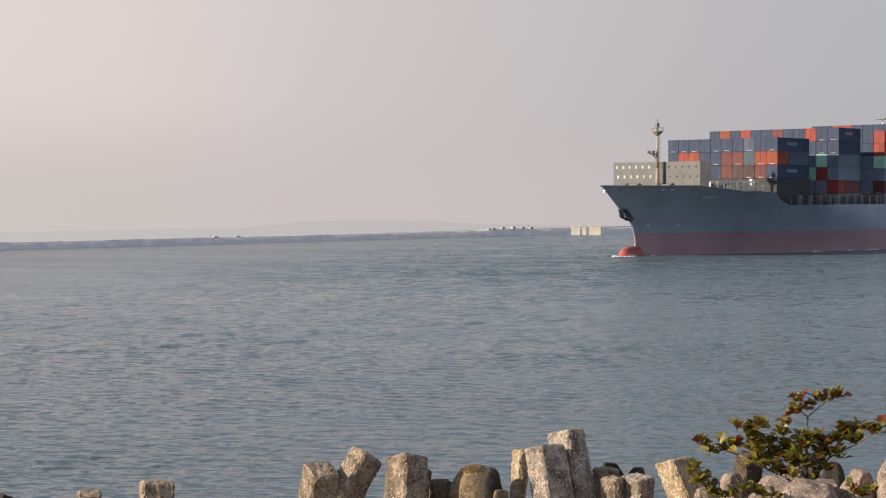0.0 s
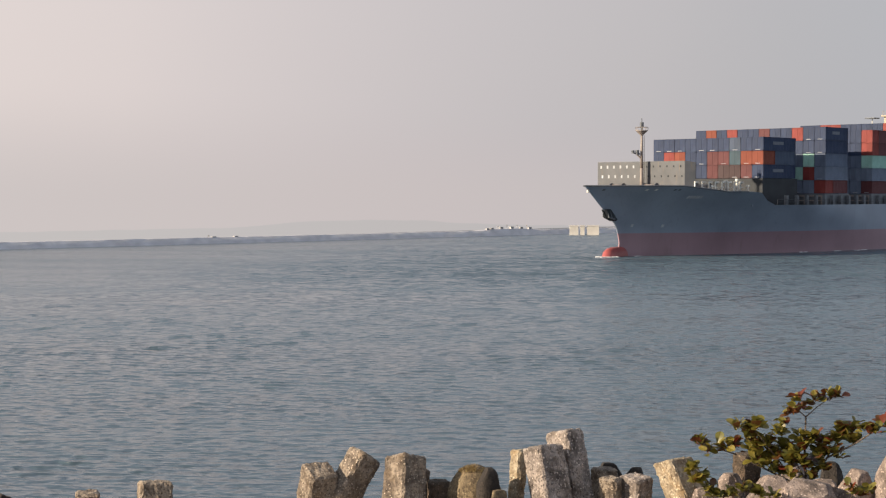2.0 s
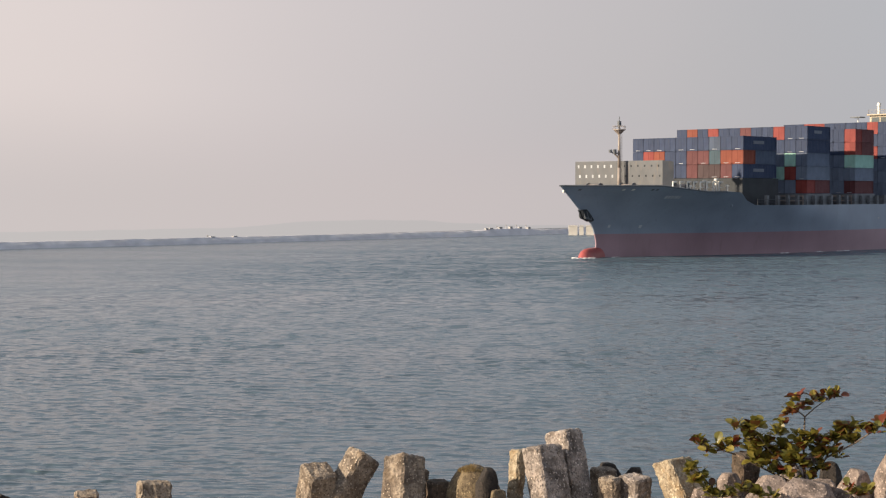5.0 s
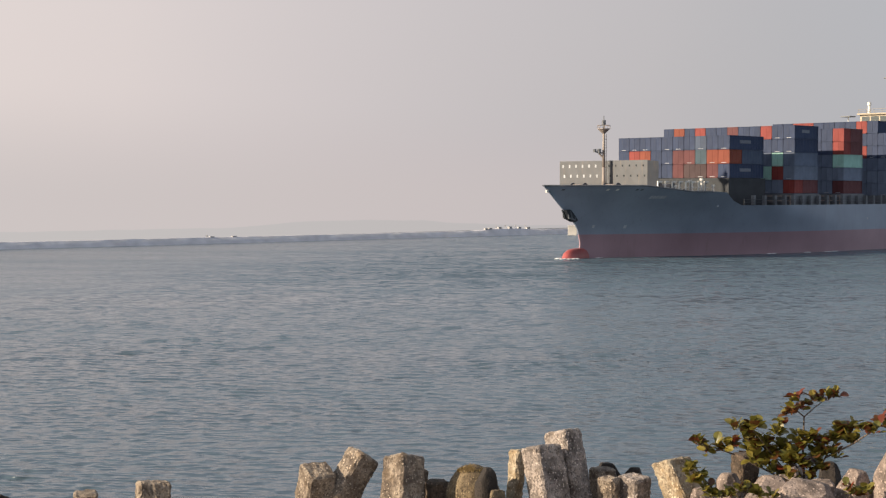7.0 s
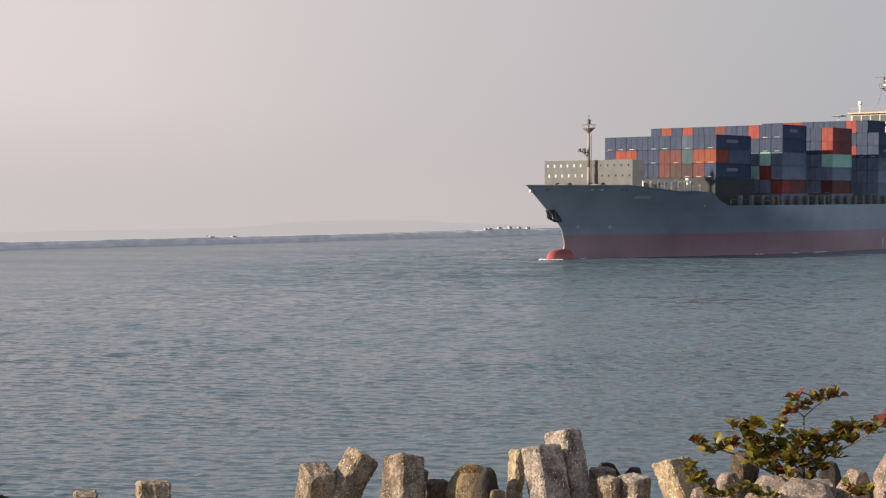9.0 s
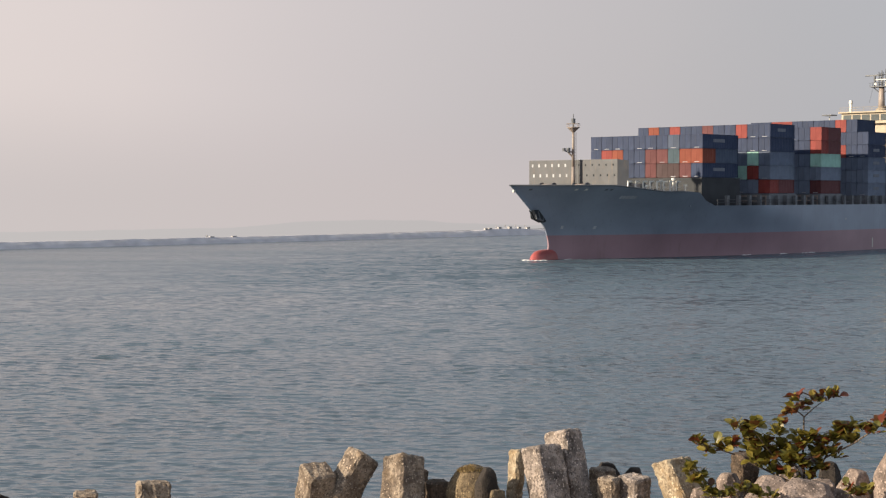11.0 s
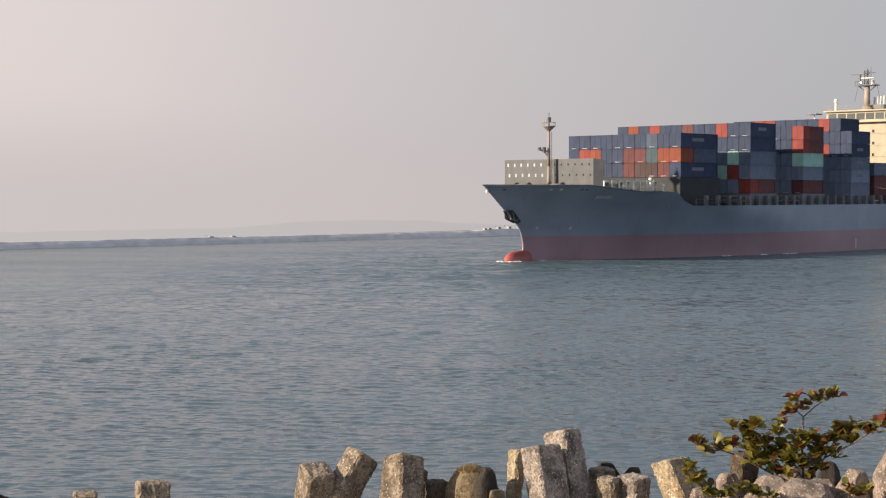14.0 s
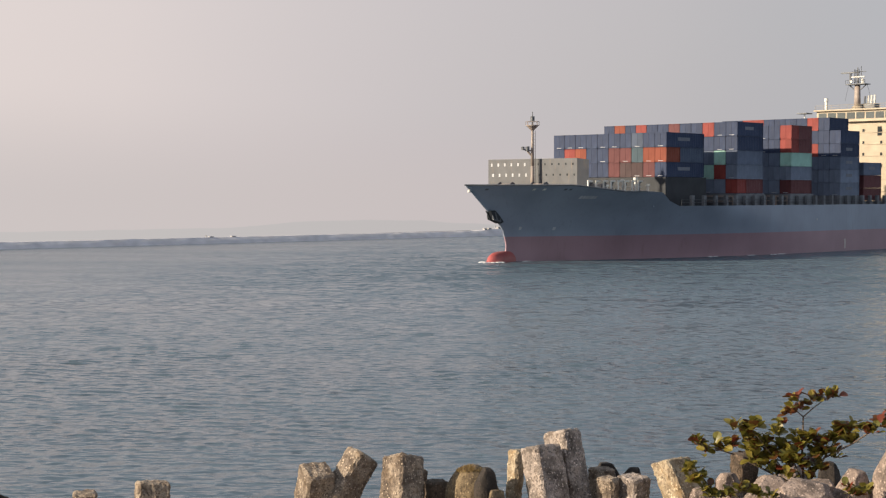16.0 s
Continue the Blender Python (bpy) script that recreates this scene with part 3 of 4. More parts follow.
def build_ship():
    ship = tagged(new("container_ship"), "dark-hulled container ship with red boot topping steaming slowly", "ship")
    hull_strip("hull_side", BOOT, None, 10, HULL_HAZED, ship, "navy hull plating with haze painted into its colour")
    hull_strip("boot_topping", -2.5, BOOT, 8, HULL_RED, ship, "red antifouling band with haze painted into its colour")
    # decks, set below the bulwark top
    bm = bmesh.new()
    xs = [1.2 + i * 1.2 for i in range(27)] + [33.5]
    vs = [(bm.verts.new((x, -(half_breadth(x, 11.5) - 0.25), 11.55)), bm.verts.new((x, half_breadth(x, 11.5) - 0.25, 11.55))) for x in xs]
    for (a, b), (c, d) in zip(vs, vs[1:]):
        bm.faces.new((a, c, d, b))
    part("forecastle_deck", bm, DECK_RED, ship)
    bm = bmesh.new()
    xs = [25 + i * 5 for i in range(38)] + [LEN - 0.5]
    vs = [(bm.verts.new((x, -(half_breadth(x, 9) - 0.05), 9.12)), bm.verts.new((x, half_breadth(x, 9) - 0.05, 9.12))) for x in xs]
    for (a, b), (c, d) in zip(vs, vs[1:]):
        bm.faces.new((a, c, d, b))
    part("main_deck", bm, DECK_RED, ship)
    part("forecastle_bulkhead", boxes((33.3, 33.6, -13.2, 13.2, 9.0, 11.6)), HULL_HAZED, ship)
    # rail cap along the bulwark
    bm = bmesh.new()
    for sgn in (-1, 1):
        pts = [Vector((x, sgn * (half_breadth(x, top_z(x)) - 0.02), top_z(x))) for x in [0.02 + 0.9 * i for i in range(34)]]
        for a, b in zip(pts, pts[1:]):
            rod(bm, a, b, 0.13, n=6)
    part("bulwark_rail", bm, DARK_STEEL, ship)
    # bulbous bow
    bm = bmesh.new()
    n, rows = 16, []
    for i in range(15):
        u = i / 14
        x = lerp(5.3, 16.5, u)
        r = math.sqrt(max(0.0, 1 - (1 - min(1, u / 0.2)) ** 2)) * (1 - 0.2 * max(0.0, (u - 0.3) / 0.7))
        zc = lerp(-0.35, 0.35, u)
        rows.append([bm.verts.new((x, lerp(1.15, 0.25, max(0.0, u - 0.25) / 0.75) * max(r, 0.02) * math.cos(2 * math.pi * k / n), zc + 1.9 * max(r, 0.02) * math.sin(2 * math.pi * k / n))) for k in range(n)])
    for a, b in zip(rows, rows[1:]):
        for k in range(n):
            bm.faces.new((a[k], a[(k + 1) % n], b[(k + 1) % n], b[k]))
    bm.faces.new(rows[0][::-1])
    part("bulbous_bow", bm, BULB_RED, ship, "bright red bulbous bow awash", smooth=True)
    # anchor bolsters just abaft the stem, each with its anchor housed in it
    for sgn in (-1, 1):
        bm = bmesh.new()
        ring = [(5.3, 8.5), (6.3, 6.9), (7.9, 6.35), (8.6, 6.6), (7.2, 8.6)]
        a = [bm.verts.new((x, sgn * 0.1, z)) for x, z in ring]
        b = [bm.verts.new((x + 0.25, sgn * 0.62, z)) for x, z in ring]
        bm.faces.new(a), bm.faces.new(b[::-1])
        for k in range(5):
            bm.faces.new((a[k], b[k], b[(k + 1) % 5], a[(k + 1) % 5]))
        bmesh.ops.recalc_face_normals(bm, faces=bm.faces[:])
        bmesh.ops.bevel(bm, geom=bm.edges[:], offset=0.06, segments=2, affect="EDGES")
        bolster = part("anchor_bolster", bm, BULKHEAD_DARK, ship)
        y = sgn * 0.6
        part("anchor", rods(((6.6, y, 8.3), (7.1, y, 7.0), 0.13), ((6.2, y, 7.15), (7.9, y, 6.7), 0.15), ((6.2, y, 7.15), (6.0, y, 7.8), 0.14, 0.05), ((7.9, y, 6.7), (8.1, y, 7.3), 0.14, 0.05)), DARK_STEEL, bolster)

    # shell marks: name as plain bars, hawse openings, thruster and load-line marks
    def plate_on_side(name, x, z, dx, dz, mat, label=""):
        y = -half_breadth(x, z) - 0.03
        y2 = -half_breadth(x + dx, z) - 0.03
        yt, yt2 = -half_breadth(x, z + dz) - 0.03, -half_breadth(x + dx, z + dz) - 0.03
        bm = bmesh.new()
        f = [bm.verts.new(p) for p in ((x, y, z), (x + dx, y2, z), (x + dx, yt2, z + dz), (x, yt, z + dz))]
        bk = [bm.verts.new((v.co.x, v.co.y + 0.12, v.co.z)) for v in f]
        bm.faces.new(f), bm.faces.new(bk[::-1])
        for k in range(4):
            bm.faces.new((f[k], bk[k], bk[(k + 1) % 4], f[(k + 1) % 4]))
        return part(name, bm, mat, ship, label)

    x = 18.1
    for w in (0.4, 0.36, 0.4, 0.22, 0.36, 0.4):
        plate_on_side("name_bar", x, 10.45, w, 0.48, LETTER_AND_SKY)
        x += w + 0.15
    for x in (3.0, 9.5, 11.0, 14.2, 15.0, 22.6):
        plate_on_side("fairlead", x, 11.85, 0.42, 0.28, WHITE if x in (9.5, 11.0) else DARK_STEEL)
    plate_on_side("thruster_mark", 17.2, 5.2, 0.5, 0.5, LETTER_AND_SKY)
    plate_on_side("bow_mark", 11.6, 5.3, 0.4, 0.5, LETTER_AND_SKY)
    plate_on_side("draught_marks", 94.0, 0.5, 0.3, 1.9, WHITE)
    plate_on_side("pilot_mark", 83.0, 6.2, 0.5, 0.35, LETTER_AND_SKY)

    # spray shield: grey plate wall with rows of painted holes, swept aft at the port end
    X0, YA, YB = 18.4, 11.3, -8.4
    shield = part("spray_shield", boxes((X0, X0 + 0.25, YB, YA, 11.5, 17.25), bevel=0.03), STEEL_GREY, ship, "grey steel spray shield with rows of painted holes")
    bm = bmesh.new()
    a = [bm.verts.new(p) for p in ((X0, YB, 11.5), (X0 + 1.1, YB - 1.6, 11.5), (X0 + 1.1, YB - 1.6, 17.0), (X0, YB, 17.25))]
    b = [bm.verts.new((v.co.x + 0.05, v.co.y + 0.25, v.co.z)) for v in a]
    bm.faces.new(a), bm.faces.new(b[::-1])
    for k in range(4):
        bm.faces.new((a[k], b[k], b[(k + 1) % 4], a[(k + 1) % 4]))
    part("shield_wing", bm, STEEL_GREY, shield)
    # no open holes: pale plates paint the sky showing through, dark plates the rest
    for j, z in enumerate((16.3, 14.5, 12.7)):
        for i in range(13):
            y = YA - 0.8 - i * 1.5 - 0.3 * j
            if y < YB + 0.5 or i == 6:
                continue
            lit = i < 6 and j < 2
            hw, hh = (0.17, 0.27) if lit else (0.15, 0.17)
            part("shield_hole", boxes((X0 - 0.02, X0 + 0.05, y - hw, y + hw, z - hh, z + hh), bevel=0.01), LETTER_AND_SKY if lit else WINDOW_DARK, shield)
    for i in range(8):
        y = lerp(YA - 0.1, YB + 0.1, i / 7)
        part("stiffener", boxes((X0 + 0.25, X0 + 0.7, y - 0.06, y + 0.06, 11.5, 16.5)), STEEL_GREY, shield)

    # foremast
    mast = tagged(new("foremast"), "")
    mast.parent = ship
    mast.location = (17.1, 0.2, 11.5)
    part("mast_pole", rods(((0, 0, 0), (0, 0, 4.5), 0.36, 0.28), ((0, 0, 4.5), (0, 0, 11.2), 0.28, 0.2)), MAST_TAN, mast, smooth=True)
    part("mast_platform", rods(((0, 0, 10.5), (0, 0, 11.3), 0.25, 1.05, 12), ((0, 0, 11.3), (0, 0, 11.42), 1.15, 1.15, 12)), MAST_TAN, mast)
    part("platform_rail", rods(*[((1.15 * math.cos(k * 0.785), 1.15 * math.sin(k * 0.785), 11.4), (1.15 * math.cos(k * 0.785), 1.15 * math.sin(k * 0.785), 12.0), 0.04, 0.04, 5) for k in range(8)], *[((1.15 * math.cos(k * 0.785), 1.15 * math.sin(k * 0.785), 12.0), (1.15 * math.cos((k + 1) * 0.785), 1.15 * math.sin((k + 1) * 0.785), 12.0), 0.04, 0.04, 5) for k in range(8)]), MAST_TAN, mast)
    part("topmast", rods(((0, 0, 11.4), (0, 0, 12.1), 0.16), ((0, 0, 12.1), (0, 0, 12.9), 0.36), ((0, 0, 12.9), (0, 0, 13.7), 0.07)), DARK_STEEL, mast)
    part("mast_bracket", rods(((0, 0, 6.1), (-0.7, 0.5, 7.0), 0.16), ((0, 0, 7.1), (-0.7, 0.5, 7.1), 0.14)), MAST_TAN, mast)
    part("mast_lamp", rods(((-0.7, 0.5, 7.0), (-0.7, 0.5, 7.8), 0.34), ((-1.25, 1.0, 7.2), (-1.3, 1.05, 7.75), 0.3), ((-0.7, 0.5, 7.1), (-1.25, 1.0, 7.3), 0.1)), DARK_STEEL, mast)
    part("ladder", rods(((0.5, 0.25, 0), (0.45, 0.25, 10.5), 0.04, 0.04, 5), ((0.5, -0.25, 0), (0.45, -0.25, 10.5), 0.04, 0.04, 5), *[((0.5, -0.25, 0.5 * k), (0.5, 0.25, 0.5 * k), 0.03, 0.03, 4) for k in range(1, 21)]), MAST_TAN, mast)

    # mooring gear on the forecastle
    for x, y in ((13.8, 3.2), (13.2, -4.6), (22.5, -9.6)):
        w = new("windlass")
        w.parent = ship
        w.location = (x, y, 11.55)
        part("drum", rods(((0, -1.3, 0.85), (0, 1.3, 0.85), 0.6, 0.6, 14)), MAST_TAN, w, smooth=True)
        part("drum_flange", rods(((0, -1.45, 0.85), (0, -1.3, 0.85), 0.85, 0.85, 14), ((0, 1.3, 0.85), (0, 1.45, 0.85), 0.85, 0.85, 14)), STEEL_GREY, w)
        part("bed", boxes((-1.0, 1.0, -1.7, 1.7, 0, 0.35), bevel=0.05), DECK_RED, w)
    # white frames and rails at the break of the forecastle, port side
    for i in range(8):
        x = 19.2 + i * 1.35
        y = -(half_breadth(x, 11.5) - 0.8)
        part("rail_frame", boxes((x, x + 0.24, y - 0.1, y + 0.1, 11.0, 13.5), (x, x + 1.35, y - 0.08, y + 0.08, 13.3, 13.55), (x, x + 1.35, y - 0.05, y + 0.05, 12.4, 12.5)), WHITE, ship)
    for i, (x, dy, h) in enumerate(((23.2, 1.6, 1.1), (24.6, 2.2, 1.6), (26.1, 1.5, 2.0), (27.4, 2.4, 1.3), (28.6, 1.4, 2.3), (30.0, 2.0, 1.7), (31.4, 1.5, 1.2))):
        y = -(half_breadth(x, 11.6) - dy)
        part("vent_post", rods(((x, y, 11.2), (x, y, 11.4 + h), 0.2, 0.2, 10), ((x, y, 11.4 + h), (x, y, 11.75 + h), 0.38, 0.34, 10)), WHITE if i % 2 == 0 else STEEL_GREY, ship)

    part("bow_fairlead", boxes((0.75, 1.2, -0.2, 0.2, 11.5, 11.95), bevel=0.05), WHITE, ship)
    # tan lashing frames on deck before the stacks
    for x, y0, y1 in ((55.4, -15.0, -7.6), (74.2, -15.0, -10.0)):
        dims = [(x, x + 0.5, y0, y1, 10.75, 11.0), (x, x + 0.5, y0, y1, 9.9, 10.05)] + [(x, x + 0.4, y, y + 0.25, 9.1, 10.8) for y in (y0, (y0 + y1) / 2, y1 - 0.25)]
        part("lashing_frame", boxes(*dims, bevel=0.02), MAST_TAN, ship, "tan lashing frame")

    # hatch coamings under each bay, lashing posts along the deck edge
    # bay 1's coaming is blackened as painted shade; the shaded others are lightened
    for x0, x1, y, z in COAMINGS:
        part("hatch_coaming", boxes((x0, x1, -y, y, 9.05, z - 0.06), bevel=0.05), BULKHEAD_DARK if z > 14 else COAMING_DARK, ship)
    for i in range(30):
        x = 42.6 + i * 3.1
        y = -min(15.95, half_breadth(x, 9.2) - 0.15)
        part("lashing_post", boxes((x, x + 0.7, y, y + 0.6, 9.05, 11.0), bevel=0.04), COAMING_DARK, ship)
    for sgn in (-1, 1):
        bm = bmesh.new()
        for z in (9.75, 10.25):
            pts = [(x, sgn * (half_breadth(x, 9.2) - 0.12), z) for x in range(40, 130, 3)]
            for a, b in zip(pts, pts[1:]):
                rod(bm, a, b, 0.04, n=5)
        for x in range(40, 130, 3):
            y = sgn * (half_breadth(x, 9.2) - 0.12)
            rod(bm, (x, y, 9.1), (x, y, 10.27), 0.04, n=5)
        part("deck_rail", bm, STEEL_GREY, ship)
    # accommodation block and navigation bridge
    H = 132.0
    house = new("deckhouse")
    house.parent = ship
    house.location = (H, 0, 0)
    part("house_wall", boxes((0, 13, -12, 12, 9.05, 27.4), bevel=0.06), CREAM, house, "cream painted deckhouse front")
    for z in (13.0, 15.6, 18.2, 20.8, 23.4, 26.0):
        part("deck_edge", boxes((-0.12, 0.0, -12, 12, z - 1.15, z - 1.05)), CREAM, house)
    part("bridge_deck", boxes((-1.0, 9, -16.1, 16.1, 27.4, 27.75), bevel=0.04), CREAM, house)
    wheel = part("wheelhouse", boxes((-0.4, 8, -11.9, 11.9, 27.75, 29.9), bevel=0.05), CREAM, house)
    for i in range(10):
        y = 11.4 - i * 2.35
        part("bridge_window", boxes((-0.46, -0.38, y - 2.0, y, 28.05, 29.5), bevel=0.02), SKY_TONED_GLASS, wheel)
    part("bridge_roof", boxes((-1.0, 8.4, -12.4, 12.4, 29.9, 30.25), bevel=0.04), CREAM, house)
    for sgn in (-1, 1):
        part("wing_bulwark", boxes((-1.0, -0.8, sgn * 14 - 2.1, sgn * 14 + 2.1, 27.75, 28.2)), WHITE, house)
        part("wing_console_roof", boxes((-1.4, 1.2, sgn * 15.2 - 1.3, sgn * 15.2 + 1.3, 29.5, 29.75), bevel=0.05), DARK_STEEL, house)
        part("wing_post", rods(((0, sgn * 15.2, 27.7), (0, sgn * 15.2, 29.55), 0.1)), WHITE, house)
        part("wing_strut", rods(((0, sgn * 15.5, 27.4), (0.1, sgn * 12.0, 24.6), 0.16)), CREAM, house)
    for y in (0.4, -3.9, 6.4, -8.0):
        for z in (25.4, 22.7, 20.1, 17.5):
            w = part("house_window", boxes((-0.1, 0.02, y - 0.24, y + 0.24, z - 0.32, z + 0.32), bevel=0.02), WINDOW_DARK, house)
            part("window_frame", boxes((-0.06, 0.0, y - 0.33, y + 0.33, z - 0.41, z + 0.41)), CREAM, w)
    part("house_door", boxes((-0.1, 0.02, -4.0, -3.0, 24.2, 26.2), bevel=0.02), WINDOW_DARK, house)
    # radar mast, antenna post, funnel pipes
    rm = new("radar_mast")
    rm.parent = ship
    rm.location = (H + 1.5, 2.8, 30.2)
    part("column", rods(((0, 0, 0), (0, 0, 5.6), 0.78, 0.6, 12)), MAST_TAN, rm, smooth=True)
    part("column_foot", rods(((0, 0, 0), (0, 0, 0.8), 1.5, 0.95, 12)), CREAM, rm)
    part("radar_platform", boxes((-1.3, 1.3, -2.5, 2.3, 5.5, 5.7), bevel=0.04), DARK_STEEL, rm)
    bm = bmesh.new()
    for k in range(9):
        y = -2.5 + k * 0.6
        rod(bm, (-1.25, y, 5.7), (-1.25, y, 6.5), 0.05, n=5)
    rod(bm, (-1.25, -2.5, 6.5), (-1.25, 2.3, 6.5), 0.05, n=5)
    part("radar_rail", bm, DARK_STEEL, rm)
    part("radar_scanner", boxes((-0.3, 0.1, -0.5, 4.0, 8.1, 8.4), bevel=0.04), DARK_STEEL, rm)
    part("radar_scanner", boxes((-0.5, -0.1, -1.9, 1.3, 7.1, 7.35), bevel=0.04), WHITE, rm)
    part("scanner_post", rods(((-0.1, 1.7, 5.7), (-0.1, 1.7, 8.1), 0.25), ((-0.3, -0.3, 5.7), (-0.3, -0.3, 7.1), 0.25)), DARK_STEEL, rm)
    part("signal_yard", rods(((0, 0, 5.7), (0, 0, 9.4), 0.22, 0.1), ((0, -0.9, 6), (0, -0.9, 9.7), 0.12, 0.06), ((0, -2.1, 8.4), (0, 1.4, 8.4), 0.08), ((0, 0.7, 6), (0, 0.7, 9.0), 0.08)), DARK_STEEL, rm)
    bm = bmesh.new()
    for k in range(7):
        z = 6.0 + 0.42 * k
        rod(bm, (-0.35, -0.55, z), (-0.35, 0.55, z + 0.3), 0.05, n=5)
        rod(bm, (-0.35, 0.55, z), (-0.35, -0.55, z + 0.3), 0.05, n=5)
    for y in (-0.55, 0.55):
        rod(bm, (-0.35, y, 5.7), (-0.35, y, 9.0), 0.07, n=5)
    part("lattice", bm, DARK_STEEL, rm)
    part("platform_bracket", rods(((0, -2.2, 5.5), (0, -0.5, 4.2), 0.12), ((0, 2.0, 5.5), (0, 0.5, 4.2), 0.12)), DARK_STEEL, rm)
    part("antenna_dome", rods(((-0.6, -1.6, 5.7), (-0.6, -1.6, 6.7), 0.4, 0.34, 10)), WHITE, rm)
    part("horn", rods(((-0.8, 0.9, 6.2), (-1.3, 0.9, 6.2), 0.1, 0.3, 8)), WHITE, rm)
    part("flag_halyard", rods(((0, 2.2, 5.5), (0.2, 3.2, 2.0), 0.04, 0.04, 4), ((0, -2.4, 5.5), (0.2, -3.4, 1.5), 0.04, 0.04, 4)), DARK_STEEL, rm)
    part("satellite_post", rods(((H + 0.5, 10.0, 30.2), (H + 0.5, 10.0, 32.2), 0.35, 0.3), ((H + 0.5, 10.0, 32.2), (H + 0.5, 10.0, 32.9), 0.5, 0.42)), WHITE, ship)
    part("pipe_base", boxes((H + 2.2, H + 4.6, -1.1, 2.4, 30.2, 31.5), bevel=0.3), DARK_STEEL, ship)
    for i in range(4):
        y = 1.9 - i * 0.8
        part("exhaust_pipe", rods(((H + 3.2, y, 31.2), (H + 3.4, y, 33.2 + 0.08 * i), 0.24, 0.24, 10)), WHITE, ship)
    part("funnel", boxes((H + 12.5, H + 17.5, -9.0, -1.2, 9.1, 32.2), bevel=0.5), DARK_STEEL, ship)
    part("roof_rail", rods(*[((H - 0.9, -12 + 2 * k, 30.2), (H - 0.9, -12 + 2 * k, 31.2), 0.04, 0.04, 5) for k in range(13)], ((H - 0.9, -12, 31.2), (H - 0.9, 12, 31.2), 0.04, 0.04, 5), ((H - 0.9, -12, 30.7), (H - 0.9, 12, 30.7), 0.03, 0.03, 5)), CREAM, ship)
    return ship


# bays: front, length, columns, tiers from the bottom up (starboard to port), level of the lowest tier
CELL, TIER = 2.52, 2.6
# s and p, the haze-lightened blues, fill the shaded port columns
BAYS = (
    (38.1, 11.6, 14.25, ("nnnnndbbdn", "nronnddtoO", "nnnnnnngnn")),
    (56.6, 8.7, 11.4, ("nnnnnnnnpppR", "nnnnnnnnperp", "nnnnnnnnsses", "nnnnnnnnnnnn", "nonrnndnnrnn")),
    (75.3, 7.6, 11.35, ("nnnnnnnnnppd", "nnnnnnnnnppp", "nnnnnnnnnsse", "nnnnnnnnnnnR", "nnnnnnnnnnnR")),
    (94.0, 7.6, 10.95, ("nnnnnnnppppp", "nnnnnnnppppp", "nnnnnnnsssss", "nnnnnnnnnrnn", "nnnnnnnnnnnn", " nnrrnnnnrn ")),
    (103.4, 7.4, 9.9, ("nnnnnnnnndpd", "nnnnnnnnnprd", "nnnnnnnnnsss")),
)
COAMINGS = tuple((x - 0.3, x + n + 0.6, len(t[0]) * CELL / 2, z) for x, n, z, t in BAYS)


def container_meshes(length):
    """Meshes shared by all boxes of one length: corrugated shell, corner frame, doors, rods, label bar."""
    w, h = 2.44, 2.56
    bm = bmesh.new()
    n = int(length / 0.56)
    outline = [(0.07, w / 2 - 0.1)]
    for k in range(n):
        x0, p = 0.2 + (length - 0.4) * k / n, (length - 0.4) / n
        outline += [(x0 + p * 0.05, w / 2 - 0.06), (x0 + p * 0.2, w / 2 - 0.02), (x0 + p * 0.55, w / 2 - 0.02), (x0 + p * 0.7, w / 2 - 0.06)]
    outline.append((length - 0.07, w / 2 - 0.1))
    outline += [(x, -y) for x, y in reversed(outline)]
    lo, hi = [bm.verts.new((x, y, 0.1)) for x, y in outline], [bm.verts.new((x, y, h - 0.04)) for x, y in outline]
    bm.faces.new(lo), bm.faces.new(hi[::-1])
    for k in range(len(lo)):
        q = (k + 1) % len(lo)
        bm.faces.new((lo[k], hi[k], hi[q], lo[q]))
    shell = bm
    bm = bmesh.new()
    for x in (0, length - 0.16):
        for y in (-w / 2, w / 2 - 0.16):
            box(bm, x, x + 0.16, y, y + 0.16, 0, h)
        box(bm, x + 0.01, x + 0.15, -w / 2, w / 2, 0, 0.16)
        box(bm, x + 0.01, x + 0.15, -w / 2, w / 2, h - 0.14, h)
    for y in (-w / 2, w / 2 - 0.12):
        box(bm, 0, length, y, y + 0.12, 0, 0.16)
        box(bm, 0, length, y, y + 0.12, h - 0.1, h)
    frame_bm = bm
    leaf_a = boxes((0.0, 0.08, 0.02, w / 2 - 0.17, 0.17, h - 0.15))
    leaf_b = boxes((0.0, 0.08, -w / 2 + 0.17, -0.02, 0.17, h - 0.15))
    bar = boxes((-0.05, 0.0, -0.5, 0.5, 0.17, 0.25))
    tag = boxes((length * 0.3, length * 0.62, -w / 2 - 0.012, -w / 2 + 0.05, h * 0.45, h * 0.68))
    return [("shell", shell), ("corner_frame", frame_bm), ("door", leaf_a), ("door", leaf_b), ("sill_bar", bar), ("side_mark", tag)]


LENGTH_MESHES = {}
# colour of the added rear box that stands in for a shaded side
SHADED_REAR = {"O": "g", "R": "d", "B": "d"}
BOX_MARK = paint("box_lettering", (0.13, 0.15, 0.19), 0.6, large=1.5)


def containers():
    made, rnd = [], random.Random(11)
    for x, length, z0, tiers in BAYS:
        for k, row in enumerate(tiers):
            for c, code in enumerate(row):
                if code == " ":
                    continue
                y = (len(row) / 2 - c - 0.5) * CELL
                # a capital: a short box, and behind it a darker one painting the shaded side
                runs = [(code, x, length)] if code.islower() else [(code.lower(), x, length * 0.36), (SHADED_REAR[code], x + length * 0.36, length * 0.64)]
                for code, x0, size in runs:
                    key = (round(size, 2), code)
